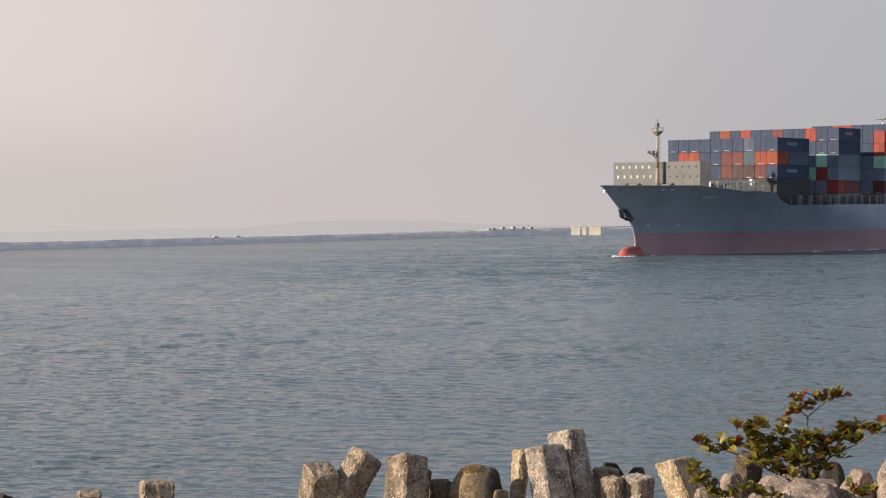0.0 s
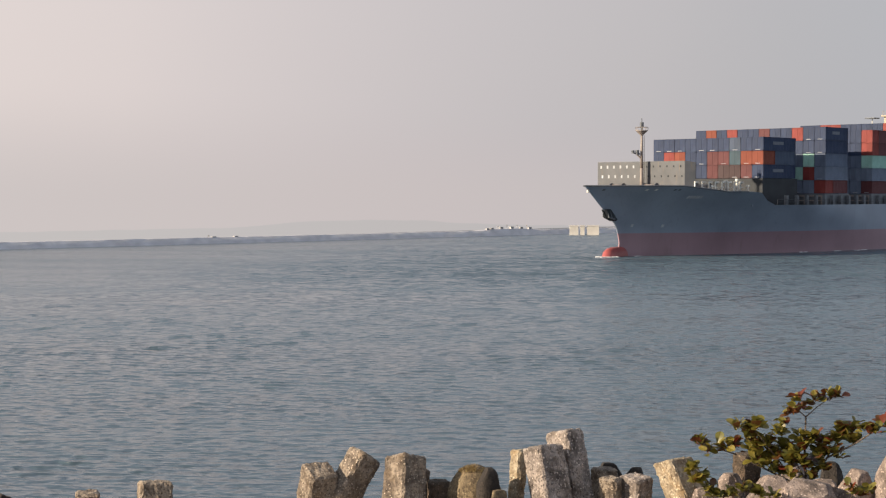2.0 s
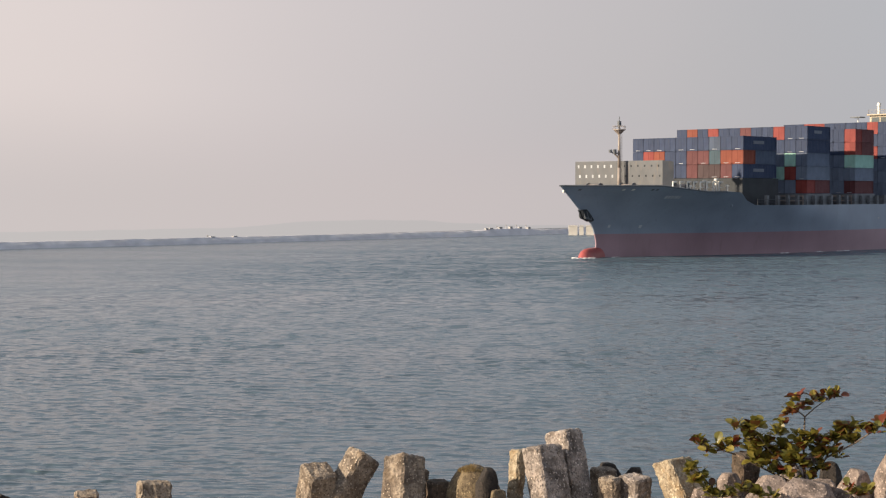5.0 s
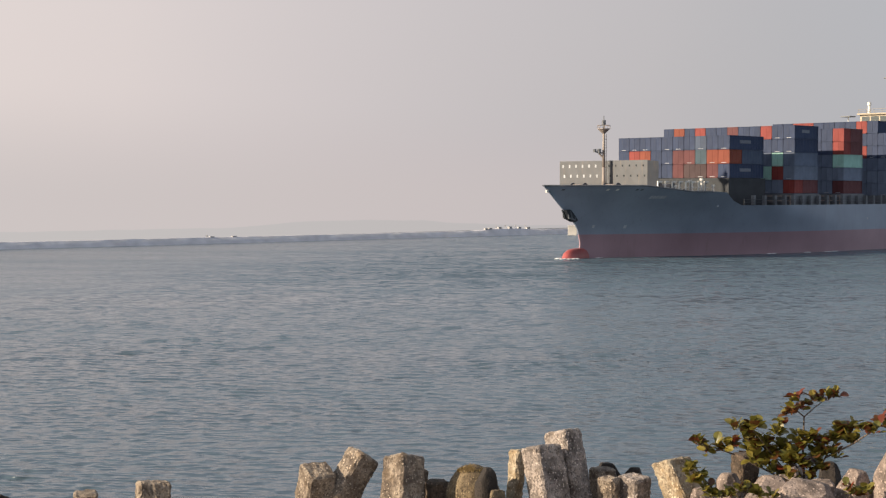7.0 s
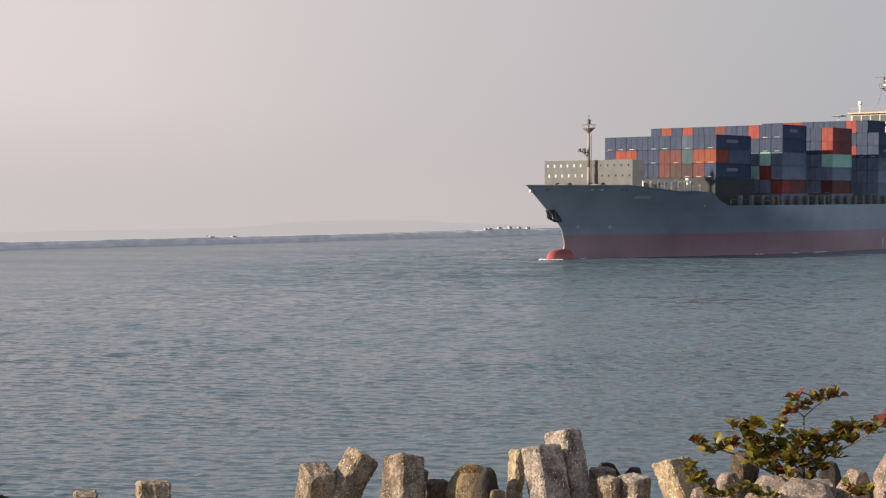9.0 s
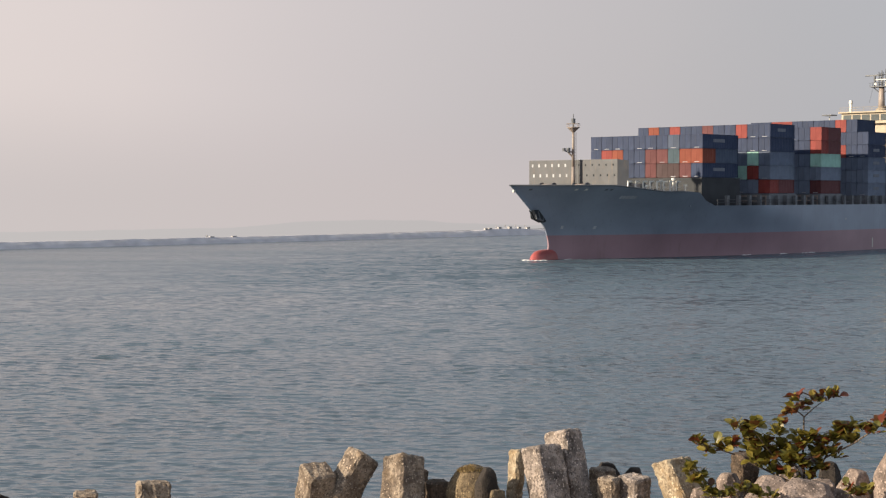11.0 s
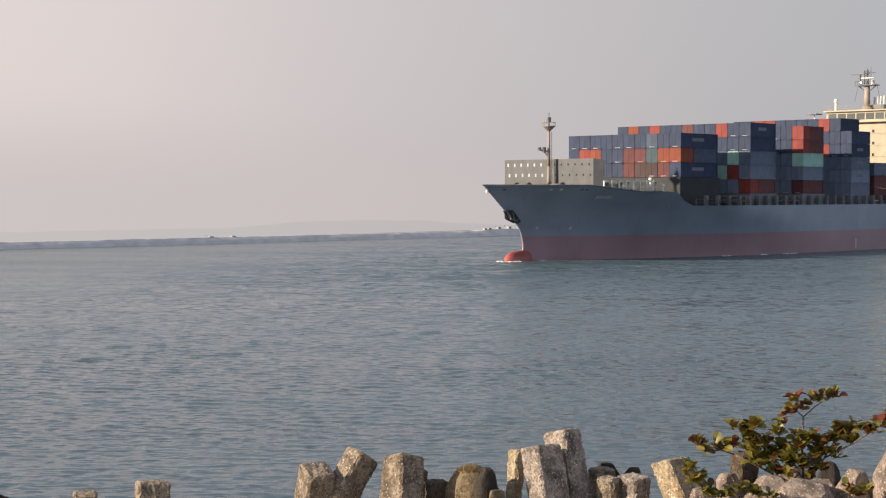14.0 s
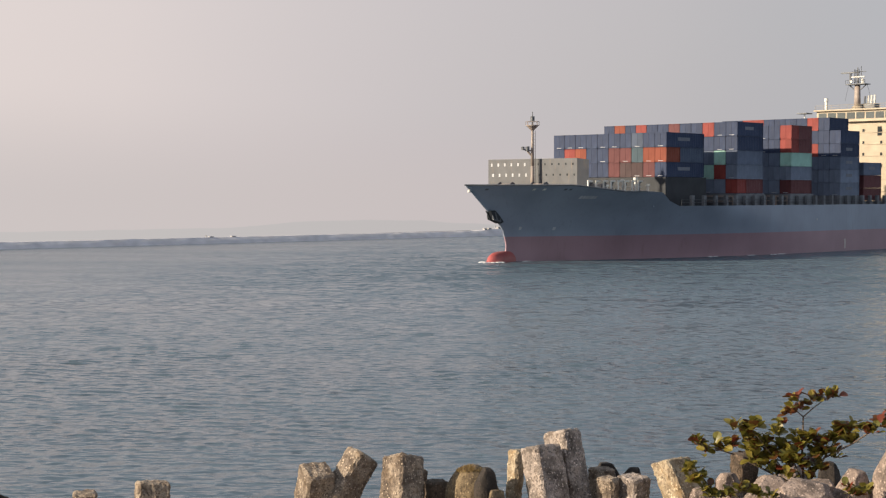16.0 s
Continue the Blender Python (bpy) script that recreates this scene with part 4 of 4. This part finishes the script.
                    if key not in LENGTH_MESHES:
                        LENGTH_MESHES[key] = [(n, mesh_of(n, bm, {"sill_bar": LETTER_AND_SKY, "side_mark": BOX_MARK}.get(n, BOX_COLS[code]))) for n, bm in container_meshes(size)]
                    ob = tagged(new("shipping_container"), BOX_WORDS[code] + " corrugated steel shipping container stacked on deck", "container", "containers stacked on the ship")
                    for n, me in LENGTH_MESHES[key]:
                        if n == "side_mark" and (c < len(row) - 1 or code not in "ngsp" or rnd.random() < 0.35):
                            continue
                        if n == "sill_bar" and rnd.random() < 0.65:
                            continue
                        o = new(n, me)
                        o.parent = ob
                    made.append((ob, Vector((x0 + rnd.uniform(-0.06, 0.0), y, z0 + k * TIER))))
    return made


SHIP = build_ship()
CARGO = containers()


def bow_wave():
    """Small broken foam pieces that the ship pushes along at the bulb and beside the plates."""
    ob = tagged(new("bow_wave"), "thin white foam curling round the bulbous bow", "foam")
    rnd = random.Random(3)

    def patch(name, spots):
        bm = bmesh.new()
        for x, y, rx, ry, h in spots:
            m = Matrix.Translation((x, y, 0.0)) @ Matrix.Diagonal((rx, ry, h, 1))
            r = bmesh.ops.create_icosphere(bm, subdivisions=2, radius=1, matrix=m)
            for v in r["verts"]:
                v.co += Vector((noise.noise(v.co * 1.7) * 0.3 * rx, noise.noise(v.co * 1.9 + Vector((7, 0, 0))) * 0.3 * ry, 0))
        part(name, bm, FOAM, ob, smooth=True)

    patch("foam_curl", [(4.4 + 0.55 * i, -0.5 - 0.26 * i + rnd.uniform(-0.2, 0.2), rnd.uniform(0.4, 0.8), rnd.uniform(0.3, 0.5), rnd.uniform(0.06, 0.14)) for i in range(6)])
    patch("foam_curl", [(4.4 + 0.5 * i, 0.4 + 0.35 * i, rnd.uniform(0.5, 0.9), rnd.uniform(0.3, 0.5), rnd.uniform(0.06, 0.13)) for i in range(4)])
    for x0 in (11.5, 48.0, 58.5, 67.0):
        patch("foam_fleck", [(x0 + rnd.uniform(0, 4.5), -half_breadth(x0 + 2, 0) - rnd.uniform(0.1, 0.6), rnd.uniform(0.3, 0.8), 0.15, 0.07) for i in range(4)])
    return ob


FOAM_THING = bow_wave()


# ---------------------------------------------------------------- near shore: bank, armour blocks, boulders, shrub
def bank_z(x, y):
    if y < 38:
        z = 3.6
    elif y < 52:
        z = lerp(3.6, -2.2, (y - 38) / 14)
    else:
        z = -2.2
    return z + 0.18 * noise.noise((x * 0.6, y * 0.6, 0)) + 0.08 * noise.noise((x * 2, y * 2, 2))


grid_sheet("ground", [-420, -240, -140, -90, -70] + [-60 + 1.0 * i for i in range(121)] + [70, 90, 140, 240, 420], [-400, -200, -100, -40, -20, 0, 10, 20, 26] + [28 + 0.8 * i for i in range(34)], bank_z, RUBBLE, "rubble shore bank under the armour blocks")


def worn(me_bm, amount, scale, seed):
    for v in me_bm.verts:
        d = Vector((noise.noise(v.co * scale + Vector((seed, 0, 0))), noise.noise(v.co * scale + Vector((0, seed, 9))), noise.noise(v.co * scale + Vector((5, 9, seed)))))
        e = Vector((noise.noise(v.co * scale * 4.3 + Vector((seed, 3, 0))), noise.noise(v.co * scale * 4.3 + Vector((0, seed, 5))), noise.noise(v.co * scale * 4.3 + Vector((2, 9, seed)))))
        v.co += d * amount + e * amount * 0.45


def boulder(x, y, top, rx, ry, rz, mat, turn=0, lean=0, seed=1, flat=0.33, square=3.2, label="rough rounded boulder on the shore bank"):
    rz = max(rz, (top - bank_z(x, y) + 0.14) / 2)
    bm = bmesh.new()
    bmesh.ops.create_icosphere(bm, subdivisions=5, radius=1)
    rnd = random.Random(seed)
    cuts = [(Vector((rnd.gauss(0, 1), rnd.gauss(0, 1), rnd.gauss(0, 0.8))).normalized(), rnd.uniform(1.04 - flat, 1.05)) for _ in range(16)]
    for v in bm.verts:
        v.co /= sum(abs(c) ** square for c in v.co) ** (1 / square)
        for n, d in cuts:
            k = v.co.dot(n) - d
            if k > 0:
                v.co -= n * k * 0.96
        v.co = Vector((v.co.x * rx, v.co.y * ry, v.co.z * rz))
    worn(bm, 0.045 * min(rx, rz), 1.2 / max(rx, rz), seed * 1.3)
    worn(bm, 0.011, 6.5, seed * 2.3)
    ob = part("boulder", bm, mat, smooth=False)
    ob.matrix_basis = pose(x, y, top - rz, 0, lean, turn)
    return tagged(ob, label, "boulder", "boulders along the shore")


def at(px, py, y):
    """Shore place by bearing: across and height for a point y metres out, seen along the camera's mean line of sight."""
    tilt, turn, lens = radians(1.985), -6 / 2800, 2800.0
    u, v = (px + 1 - 784) / lens, (441 - py) / lens
    fwd, up = math.cos(tilt) + v * math.sin(tilt), v * math.cos(tilt) - math.sin(tilt)
    across, out = u * math.cos(turn) - fwd * math.sin(turn), u * math.sin(turn) + fwd * math.cos(turn)
    return across / out * y, EYE[2] + up / out * y


def limb(px, py, y, left, right, turn, h, mat, roll=0, nod=0, taper=0.92, shear=0.0, chamfer=0.05, seed=1, label="weathered concrete armour block standing upright on the shore"):
    """A limb of a concrete armour unit, placed by the upper end of its foremost edge, with the widths of the two faces that meet there."""
    x, z = at(px - 1, py, y)
    th, k = radians(turn), y / 2800
    w, d = right * k / math.cos(th), left * k / math.sin(th)
    bm = bmesh.new()
    box(bm, 0, w, 0, d, -h, 0)
    bmesh.ops.bevel(bm, geom=bm.edges[:], offset=chamfer, segments=1, affect="EDGES")
    bmesh.ops.triangulate(bm, faces=bm.faces[:])
    for _ in range(6):
        es = [e for e in bm.edges if e.calc_length() > 0.085]
        if es:
            bmesh.ops.subdivide_edges(bm, edges=es, cuts=1)
            bmesh.ops.triangulate(bm, faces=bm.faces[:])
    for v in bm.verts:
        s = lerp(1.0, 1 / taper, min(1.0, -v.co.z / h))
        v.co.x, v.co.y = w / 2 + (v.co.x - w / 2) * s, d / 2 + (v.co.y - d / 2) * s
        v.co += Vector((math.cos(th), -math.sin(th), 0)) * (-v.co.z * shear)
    worn(bm, 0.02, 2.2, seed * 3.7)
    worn(bm, 0.028, 9.0, seed * 1.9)
    ob = part("armour_block", bm, mat)
    ob.matrix_basis = pose(x, y, z) @ pose(0, 0, 0, nod, roll, 0) @ pose(0, 0, 0, 0, 0, turn)
    return tagged(ob, label, "concrete block", "armour blocks along the shore")


def boulder_at(px, py, y, wpx, hz, mat, **kw):
    x, z = at(px, py, y)
    r = wpx * y / 2800 / 2
    return boulder(x, y, z, r, r * 0.9, hz, mat, **kw)


limb(246, 854, 36, 16, 54, 18, 1.9, CONC_WARM, nod=-6, seed=1)
limb(131, 877, 36, 12, 40, 14, 1.8, CONC_WARM, seed=2)
boulder_at(0, 868, 36.5, 40, 0.5, DARK_ROCK, seed=31)
limb(549, 848, 36, 26, 46, 30, 2.2, CONC_WARM, roll=9, nod=22, seed=3)
limb(643, 799, 36.6, 28, 40, 42, 2.4, CONC_WARM, roll=31, nod=-16, taper=0.95, seed=4, label="weathered concrete armour block leaning against its neighbour")
limb(713, 801, 35.8, 37, 42, 40, 2.3, CONC_WARM, roll=3, nod=-19, taper=0.9, seed=5)
limb(738, 834, 37.4, 12, 22, 38, 2.0, DARK_BROWN, seed=6, label="concrete block with its neighbour's shade painted into its colour")
limb(762, 855, 36.4, 10, 36, 16, 1.8, DARK_BROWN, taper=0.95, seed=7, label="low concrete armour block in dark shade-painted brown")
boulder_at(836, 822, 36.4, 100, 0.75, MOSSY, seed=5, square=1.8, flat=0.16, label="mossy brown boulder on the shore bank")
# added near-black boulder stands in for the mossy boulder's shaded right face
boulder_at(860, 827, 35.9, 42, 0.75, DARK_ROCK, seed=10, square=3.0, flat=0.25, turn=25, label="added dark boulder painting the mossy boulder's shaded side")
boulder_at(880, 868, 35.4, 42, 0.5, MOSSY, seed=32)
limb(918, 796, 36.9, 18, 16, 46, 2.5, CONC_PALE, roll=4, nod=-8, seed=10, label="slim pale concrete armour block in full sun")
limb(950, 789, 35.8, 30, 48, 38, 2.6, CONC_GREY, roll=-9, nod=-12, taper=0.97, seed=11, label="tall grey pitted concrete armour block")
limb(998, 760, 36.6, 36, 34, 40, 3.0, CONC_GREY, roll=-8, nod=-12, taper=0.92, seed=12, label="tallest grey pitted concrete armour block")
limb(1056, 832, 37.0, 12, 38, 20, 2.0, CONC_WARM, seed=13)
boulder_at(1076, 819, 37.8, 50, 0.5, DARK_ROCK, seed=14, square=4.5, flat=0.2)
boulder_at(1122, 827, 37.4, 42, 0.5, DARK_ROCK, seed=15, square=4.5, flat=0.2)
limb(1084, 850, 35.9, 28, 16, 52, 1.7, CONC_WARM, roll=-3, nod=5, seed=16)
limb(1126, 853, 35.8, 30, 32, 40, 1.7, CONC_GREY, roll=2, nod=8, seed=17)
limb(1182, 813, 35.6, 30, 46, 45, 2.2, CONC_PALE, roll=-14, nod=-16, taper=0.82, shear=0.15, chamfer=0.04, seed=18, label="bleached pale stone block with a sunlit face")
boulder_at(1288, 837, 35.8, 54, 0.6, GRANITE, seed=19)
limb(1312, 806, 37.4, 14, 36, 24, 2.0, DARK_BROWN, seed=20, label="concrete block behind the shrub with shade painted into its colour")
boulder_at(1350, 841, 34.9, 100, 0.5, GRANITE, seed=21)
boulder_at(1424, 836, 34.2, 116, 0.6, GRANITE, turn=20, seed=22, label="pinkish granite boulder in full sun")
boulder_at(1467, 817, 38.4, 44, 0.5, DARK_ROCK, seed=24, square=2.6)
boulder_at(1404, 824, 37.2, 60, 0.5, GRANITE, seed=28)
boulder_at(1462, 848, 34.9, 84, 0.5, GRANITE, seed=33)
boulder_at(1506, 829, 34.5, 84, 0.65, GRANITE, seed=25)
boulder_at(1586, 788, 34.1, 90, 0.9, GRANITE, seed=26, label="large pale sunlit boulder on the shore bank")
boulder_at(1545, 868, 34.8, 80, 0.6, GRANITE, seed=27)
boulder_at(1240, 862, 35.0, 60, 0.5, GRANITE, seed=29)


def grass_tuft(px, py, y, width, height, count, seed):
    """Dry grass and moss on a boulder's crown: many thin curved blades."""
    rnd = random.Random(seed)
    cx, cz = at(px, py, y)
    co, fa = [], []
    for _ in range(count):
        a, r = rnd.uniform(0, 6.28), math.sqrt(rnd.random())
        x, q = r * math.cos(a) * width / 2, r * math.sin(a) * width / 2.6
        z = -0.5 * (x * x + q * q) / width - 0.05
        h, w = height * rnd.uniform(0.4, 1.0) * (1 - 0.5 * r), rnd.uniform(0.004, 0.009)
        b = rnd.uniform(0, 6.28)
        d, e = Vector((math.cos(b), math.sin(b), 0)), Vector((-math.sin(b), math.cos(b), 0)) * w
        p = Vector((x, q, z))
        m, t = p + d * h * 0.25 + Vector((0, 0, h * 0.65)), p + d * h * 0.7 + Vector((0, 0, h))
        k = len(co)
        co += [p - e, p + e, m + e * 0.7, m - e * 0.7, t]
        fa += [(k, k + 1, k + 2, k + 3), (k + 3, k + 2, k + 4)]
    me = bpy.data.meshes.new("dry_grass")
    me.from_pydata(co, [], fa)
    me.materials.append(DRY_GRASS)
    ob = tagged(new("dry_grass", me), "dry yellow-brown grass and moss on a boulder's crown", "grass", kind="stuff")
    ob.location = (cx, y, cz)


grass_tuft(833, 825, 36.35, 0.70, 0.13, 1100, 3)


def rubble():
    """Loose stones that fill the bank between the blocks, down to the water."""
    rnd = random.Random(8)
    co, fa = [], []
    unit = [Vector(p).normalized() for p in ((1, 0, 0), (-1, 0, 0), (0, 1, 0), (0, -1, 0), (0, 0, 1), (0, 0, -1), (1, 1, 1), (-1, 1, 1), (1, -1, 1), (-1, -1, 1))]
    tri = ((0, 2, 6), (2, 4, 6), (4, 0, 6), (2, 1, 7), (1, 4, 7), (4, 2, 7), (3, 0, 8), (0, 4, 8), (4, 3, 8), (1, 3, 9), (3, 4, 9), (4, 1, 9), (2, 0, 5), (1, 2, 5), (3, 1, 5), (0, 3, 5))
    for i in range(1700):
        x, y = rnd.uniform(-26, 26), rnd.uniform(32.5, 49)
        r = rnd.uniform(0.2, 0.55)
        rot = Euler((rnd.uniform(0, 6), rnd.uniform(0, 6), rnd.uniform(0, 6))).to_matrix()
        k = len(co)
        for p in unit:
            q = rot @ (p * r * rnd.uniform(0.75, 1.15))
            co.append((x + q.x, y + q.y, bank_z(x, y) - 0.12 + q.z * 0.7))
        fa += [tuple(k + a for a in t) for t in tri]
    me = bpy.data.meshes.new("rubble_stones")
    me.from_pydata(co, [], fa)
    me.materials.append(RUBBLE)
    tagged(new("rubble_stones", me), "loose rubble stones filling the shore bank", "rubble", kind="stuff")


rubble()


def leaf_mesh(name, material, seed):
    """One obovate leaf: narrow stalk, broad rounded tip, folded along the midrib and curled."""
    rnd = random.Random(seed)
    bm = bmesh.new()
    curl, fold, n = rnd.uniform(0.1, 0.45), rnd.uniform(0.1, 0.3), 7
    rows = []
    for i in range(n + 1):
        u = i / n
        w = 0.40 * math.sin(math.pi * min(1, 0.03 + u ** 1.6 * 0.92)) ** 0.62
        z = -curl * u * u
        rows.append([bm.verts.new((u, -w, z + fold * w)), bm.verts.new((u, 0, z)), bm.verts.new((u, w, z + fold * w))])
    for a, b in zip(rows, rows[1:]):
        for k in range(2):
            bm.faces.new((a[k], b[k], b[k + 1], a[k + 1]))
    return mesh_of(name, bm, material, smooth=True)


def shrub(name, origin, stems, tips, label, seed):
    """stems: lists of (x, z, y) bends from the foot, with a radius; tips: rosettes of leaves at (x, z, y), with leaf count, size and share of russet."""
    rnd = random.Random(seed)
    ob = tagged(new(name), label, "shrub")
    ob.location = origin
    meshes = [leaf_mesh("leaf", LEAF_GREEN, s) for s in range(4)], [leaf_mesh("leaf", LEAF_RUSSET, s + 9) for s in range(4)]
    for pts, r in stems:
        bm = bmesh.new()
        m = len(pts) - 1
        for k, (a, b) in enumerate(zip(pts, pts[1:])):
            rod(bm, (a[0], a[2], a[1]), (b[0], b[2], b[1]), r * (1 - 0.5 * k / m), r * (1 - 0.5 * (k + 1) / m), 7)
        part("branch", bm, BARK, ob, smooth=True)
    many, made = [], 0
    order = list(tips)
    rnd.shuffle(order)
    for x, z, y, count, size, russet in order:
        for k in range(int(count * 2.1)):
            az = 2 * math.pi * (k * 0.382 + rnd.uniform(-0.05, 0.05))
            up = rnd.uniform(5, 82)
            s = size * rnd.uniform(0.9, 1.28)
            me = meshes[1 if rnd.random() < russet * 0.75 else 0][rnd.randrange(4)]
            j = Vector((rnd.uniform(-1, 1), rnd.uniform(-1, 1), rnd.uniform(-0.8, 0.8))) * size * 0.5
            m = Matrix.LocRotScale(Vector((x, y, z)) + j, Euler((rnd.uniform(-0.8, 0.8), -radians(up), az)), (s, s, s))
            if made < 295:
                leaf = new("leaf", me)
                leaf.parent = ob
                leaf.matrix_basis = m
                made += 1
            else:
                many.append((me, m))
    if many:
        for mat, mass in ((LEAF_GREEN, MASS_GREEN), (LEAF_RUSSET, MASS_RUSSET)):
            co, fa = [], []
            for me, m in many:
                if me.materials[0] is mat or me.materials[0].name == mat.name:
                    k = len(co)
                    co += [m @ v.co for v in me.vertices]
                    fa += [tuple(k + q for q in p.vertices) for p in me.polygons]
            if co:
                dm = bpy.data.meshes.new("foliage")
                dm.from_pydata(co, [], fa)
                dm.materials.append(mass)
                fo = new("foliage", dm)
                fo.parent = ob
                tagged(fo, kind="stuff")
    return ob


FOOT = (8.15, 35.4, 4.5)      # the shrub's foot between the boulders


def sp(px, py, dy=0.0):
    x, z = at(px, py, FOOT[1] + dy)
    return (x - FOOT[0], z - FOOT[2], dy)


def tip(px, py, dy, n, size, russet):
    return (*sp(px, py + 6, dy), n, size, russet)


shrub("sea_almond_shrub", FOOT, [
    ([sp(1423, 870), sp(1420, 800), sp(1422, 738)], 0.035),
    ([sp(1422, 738), sp(1408, 726), sp(1395, 715, -0.1)], 0.016),
    ([sp(1422, 738), sp(1440, 722, 0.1), sp(1470, 700, 0.2)], 0.016),
    ([sp(1424, 860), sp(1460, 810, -0.1), sp(1510, 785, -0.2), sp(1560, 752, -0.3)], 0.028),
    ([sp(1422, 865), sp(1370, 840, 0.1), sp(1300, 805, 0.2), sp(1240, 785, 0.3)], 0.026),
    ([sp(1400, 850), sp(1370, 810), sp(1330, 760, -0.2)], 0.022),
    ([sp(1418, 845), sp(1395, 800, 0.2), sp(1375, 765, 0.3)], 0.02),
    ([sp(1450, 825), sp(1478, 780, 0.2), sp(1490, 755, 0.3)], 0.02),
], [
    tip(1396, 723, -0.1, 7, 0.21, 0.95), tip(1406, 702, 0, 6, 0.2, 0.6), tip(1415, 722, 0.1, 5, 0.18, 0.8),
    tip(1440, 703, 0.1, 7, 0.21, 0.6), tip(1462, 700, 0.2, 7, 0.2, 0.6), tip(1480, 695, 0.2, 6, 0.17, 0.9),
    tip(1235, 780, 0.3, 7, 0.2, 0.6), tip(1245, 795, 0.3, 4, 0.17, 0.6), tip(1275, 785, 0.25, 10, 0.21, 0.35), tip(1297, 783, 0.2, 8, 0.2, 0.35),
    tip(1305, 752, -0.1, 6, 0.2, 0.2), tip(1333, 750, -0.2, 10, 0.22, 0.15), tip(1322, 768, -0.1, 8, 0.21, 0.25),
    tip(1330, 790, 0.1, 13, 0.22, 0.35), tip(1350, 780, 0, 12, 0.22, 0.35), tip(1375, 762, 0.3, 7, 0.19, 0.15), tip(1362, 800, 0.1, 13, 0.22, 0.3),
    tip(1385, 790, 0.2, 10, 0.21, 0.3), tip(1395, 815, 0, 12, 0.21, 0.25), tip(1418, 785, -0.1, 9, 0.21, 0.25),
    tip(1435, 770, -0.1, 10, 0.2, 0.45), tip(1448, 800, -0.1, 10, 0.2, 0.3), tip(1465, 795, -0.15, 7, 0.2, 0.8),
    tip(1470, 775, 0, 11, 0.21, 0.35), tip(1490, 760, 0.2, 10, 0.21, 0.5), tip(1508, 752, 0.3, 8, 0.2, 0.6), tip(1502, 775, 0, 11, 0.21, 0.5),
    tip(1345, 815, 0.0, 8, 0.19, 0.2), tip(1398, 838, -0.2, 8, 0.18, 0.2), tip(1436, 838, -0.2, 8, 0.18, 0.4), tip(1418, 812, -0.25, 9, 0.19, 0.2), tip(1455, 822, -0.2, 7, 0.18, 0.4), tip(1478, 800, -0.1, 6, 0.18, 0.6), tip(1332, 806, -0.1, 7, 0.18, 0.3), tip(1378, 830, 0.1, 7, 0.18, 0.15), tip(1405, 800, -0.2, 9, 0.2, 0.2), tip(1425, 822, -0.1, 8, 0.19, 0.3), tip(1452, 778, -0.1, 8, 0.2, 0.3),
    tip(1390, 808, -0.1, 8, 0.19, 0.2), tip(1440, 815, 0.1, 8, 0.19, 0.3), tip(1358, 822, -0.1, 6, 0.18, 0.3), tip(1412, 765, 0.0, 6, 0.18, 0.15), tip(1385, 745, 0.2, 5, 0.17, 0.1), tip(1528, 755, -0.2, 8, 0.19, 0.4), tip(1545, 757, -0.3, 7, 0.19, 0.3), tip(1562, 745, -0.3, 7, 0.2, 0.8), tip(1578, 738, -0.3, 6, 0.2, 0.6),
], "young sea almond shrub with olive and russet leaves", 4)

LOW = (5.85, 33.5, 3.7)


def lp(px, py, n, size, russet):
    x, z = at(px, py, LOW[1])
    return (x - LOW[0], z - LOW[2], 0.0, n, size, russet)


def ls(px, py):
    return lp(px, py, 0, 0, 0)[:3]


shrub("low_creeper", LOW, [
    ([ls(1260, 900), ls(1255, 860), ls(1230, 828)], 0.02), ([ls(1270, 900), ls(1280, 870), ls(1330, 872)], 0.018), ([ls(1275, 905), ls(1380, 905), ls(1500, 885), ls(1508, 868)], 0.018),
], [
    lp(1222, 832, 10, 0.17, 0.05), lp(1240, 845, 9, 0.17, 0.1), lp(1228, 852, 7, 0.16, 0.1), lp(1250, 865, 7, 0.16, 0.3), lp(1262, 878, 9, 0.17, 0.1), lp(1290, 876, 10, 0.17, 0.05),
    lp(1315, 868, 9, 0.17, 0.1), lp(1338, 875, 10, 0.17, 0.05), lp(1365, 880, 8, 0.16, 0.1), lp(1500, 862, 6, 0.16, 0.6), lp(1515, 872, 8, 0.17, 0.2), lp(1535, 870, 7, 0.16, 0.2),
], "low olive-green creeper between the boulders", 6)


# ---------------------------------------------------------------- what moves
HEAD, SPEED, START = 43.27, 2.18, (28.19, 281.35)


def motions():
    turn = 90 - HEAD
    s, c = math.sin(radians(HEAD)), math.cos(radians(HEAD))
    times = (0.0, 4.0, 8.0, 12.0, 16.0)
    spots = [(t, pose(START[0] - SPEED * t * s, START[1] - SPEED * t * c, 0, 0, 0, turn)) for t in times]
    walk(SHIP, spots)
    walk(FOAM_THING, spots)
    for ob, place in CARGO:
        walk(ob, [(t, m @ Matrix.Translation(place)) for t, m in spots])
    # the ripples drift slowly towards the shore
    walk(sea, [(0.0, pose(0, 0, 0)), (16.0, pose(-4.0, -11.0, 0))])


motions()
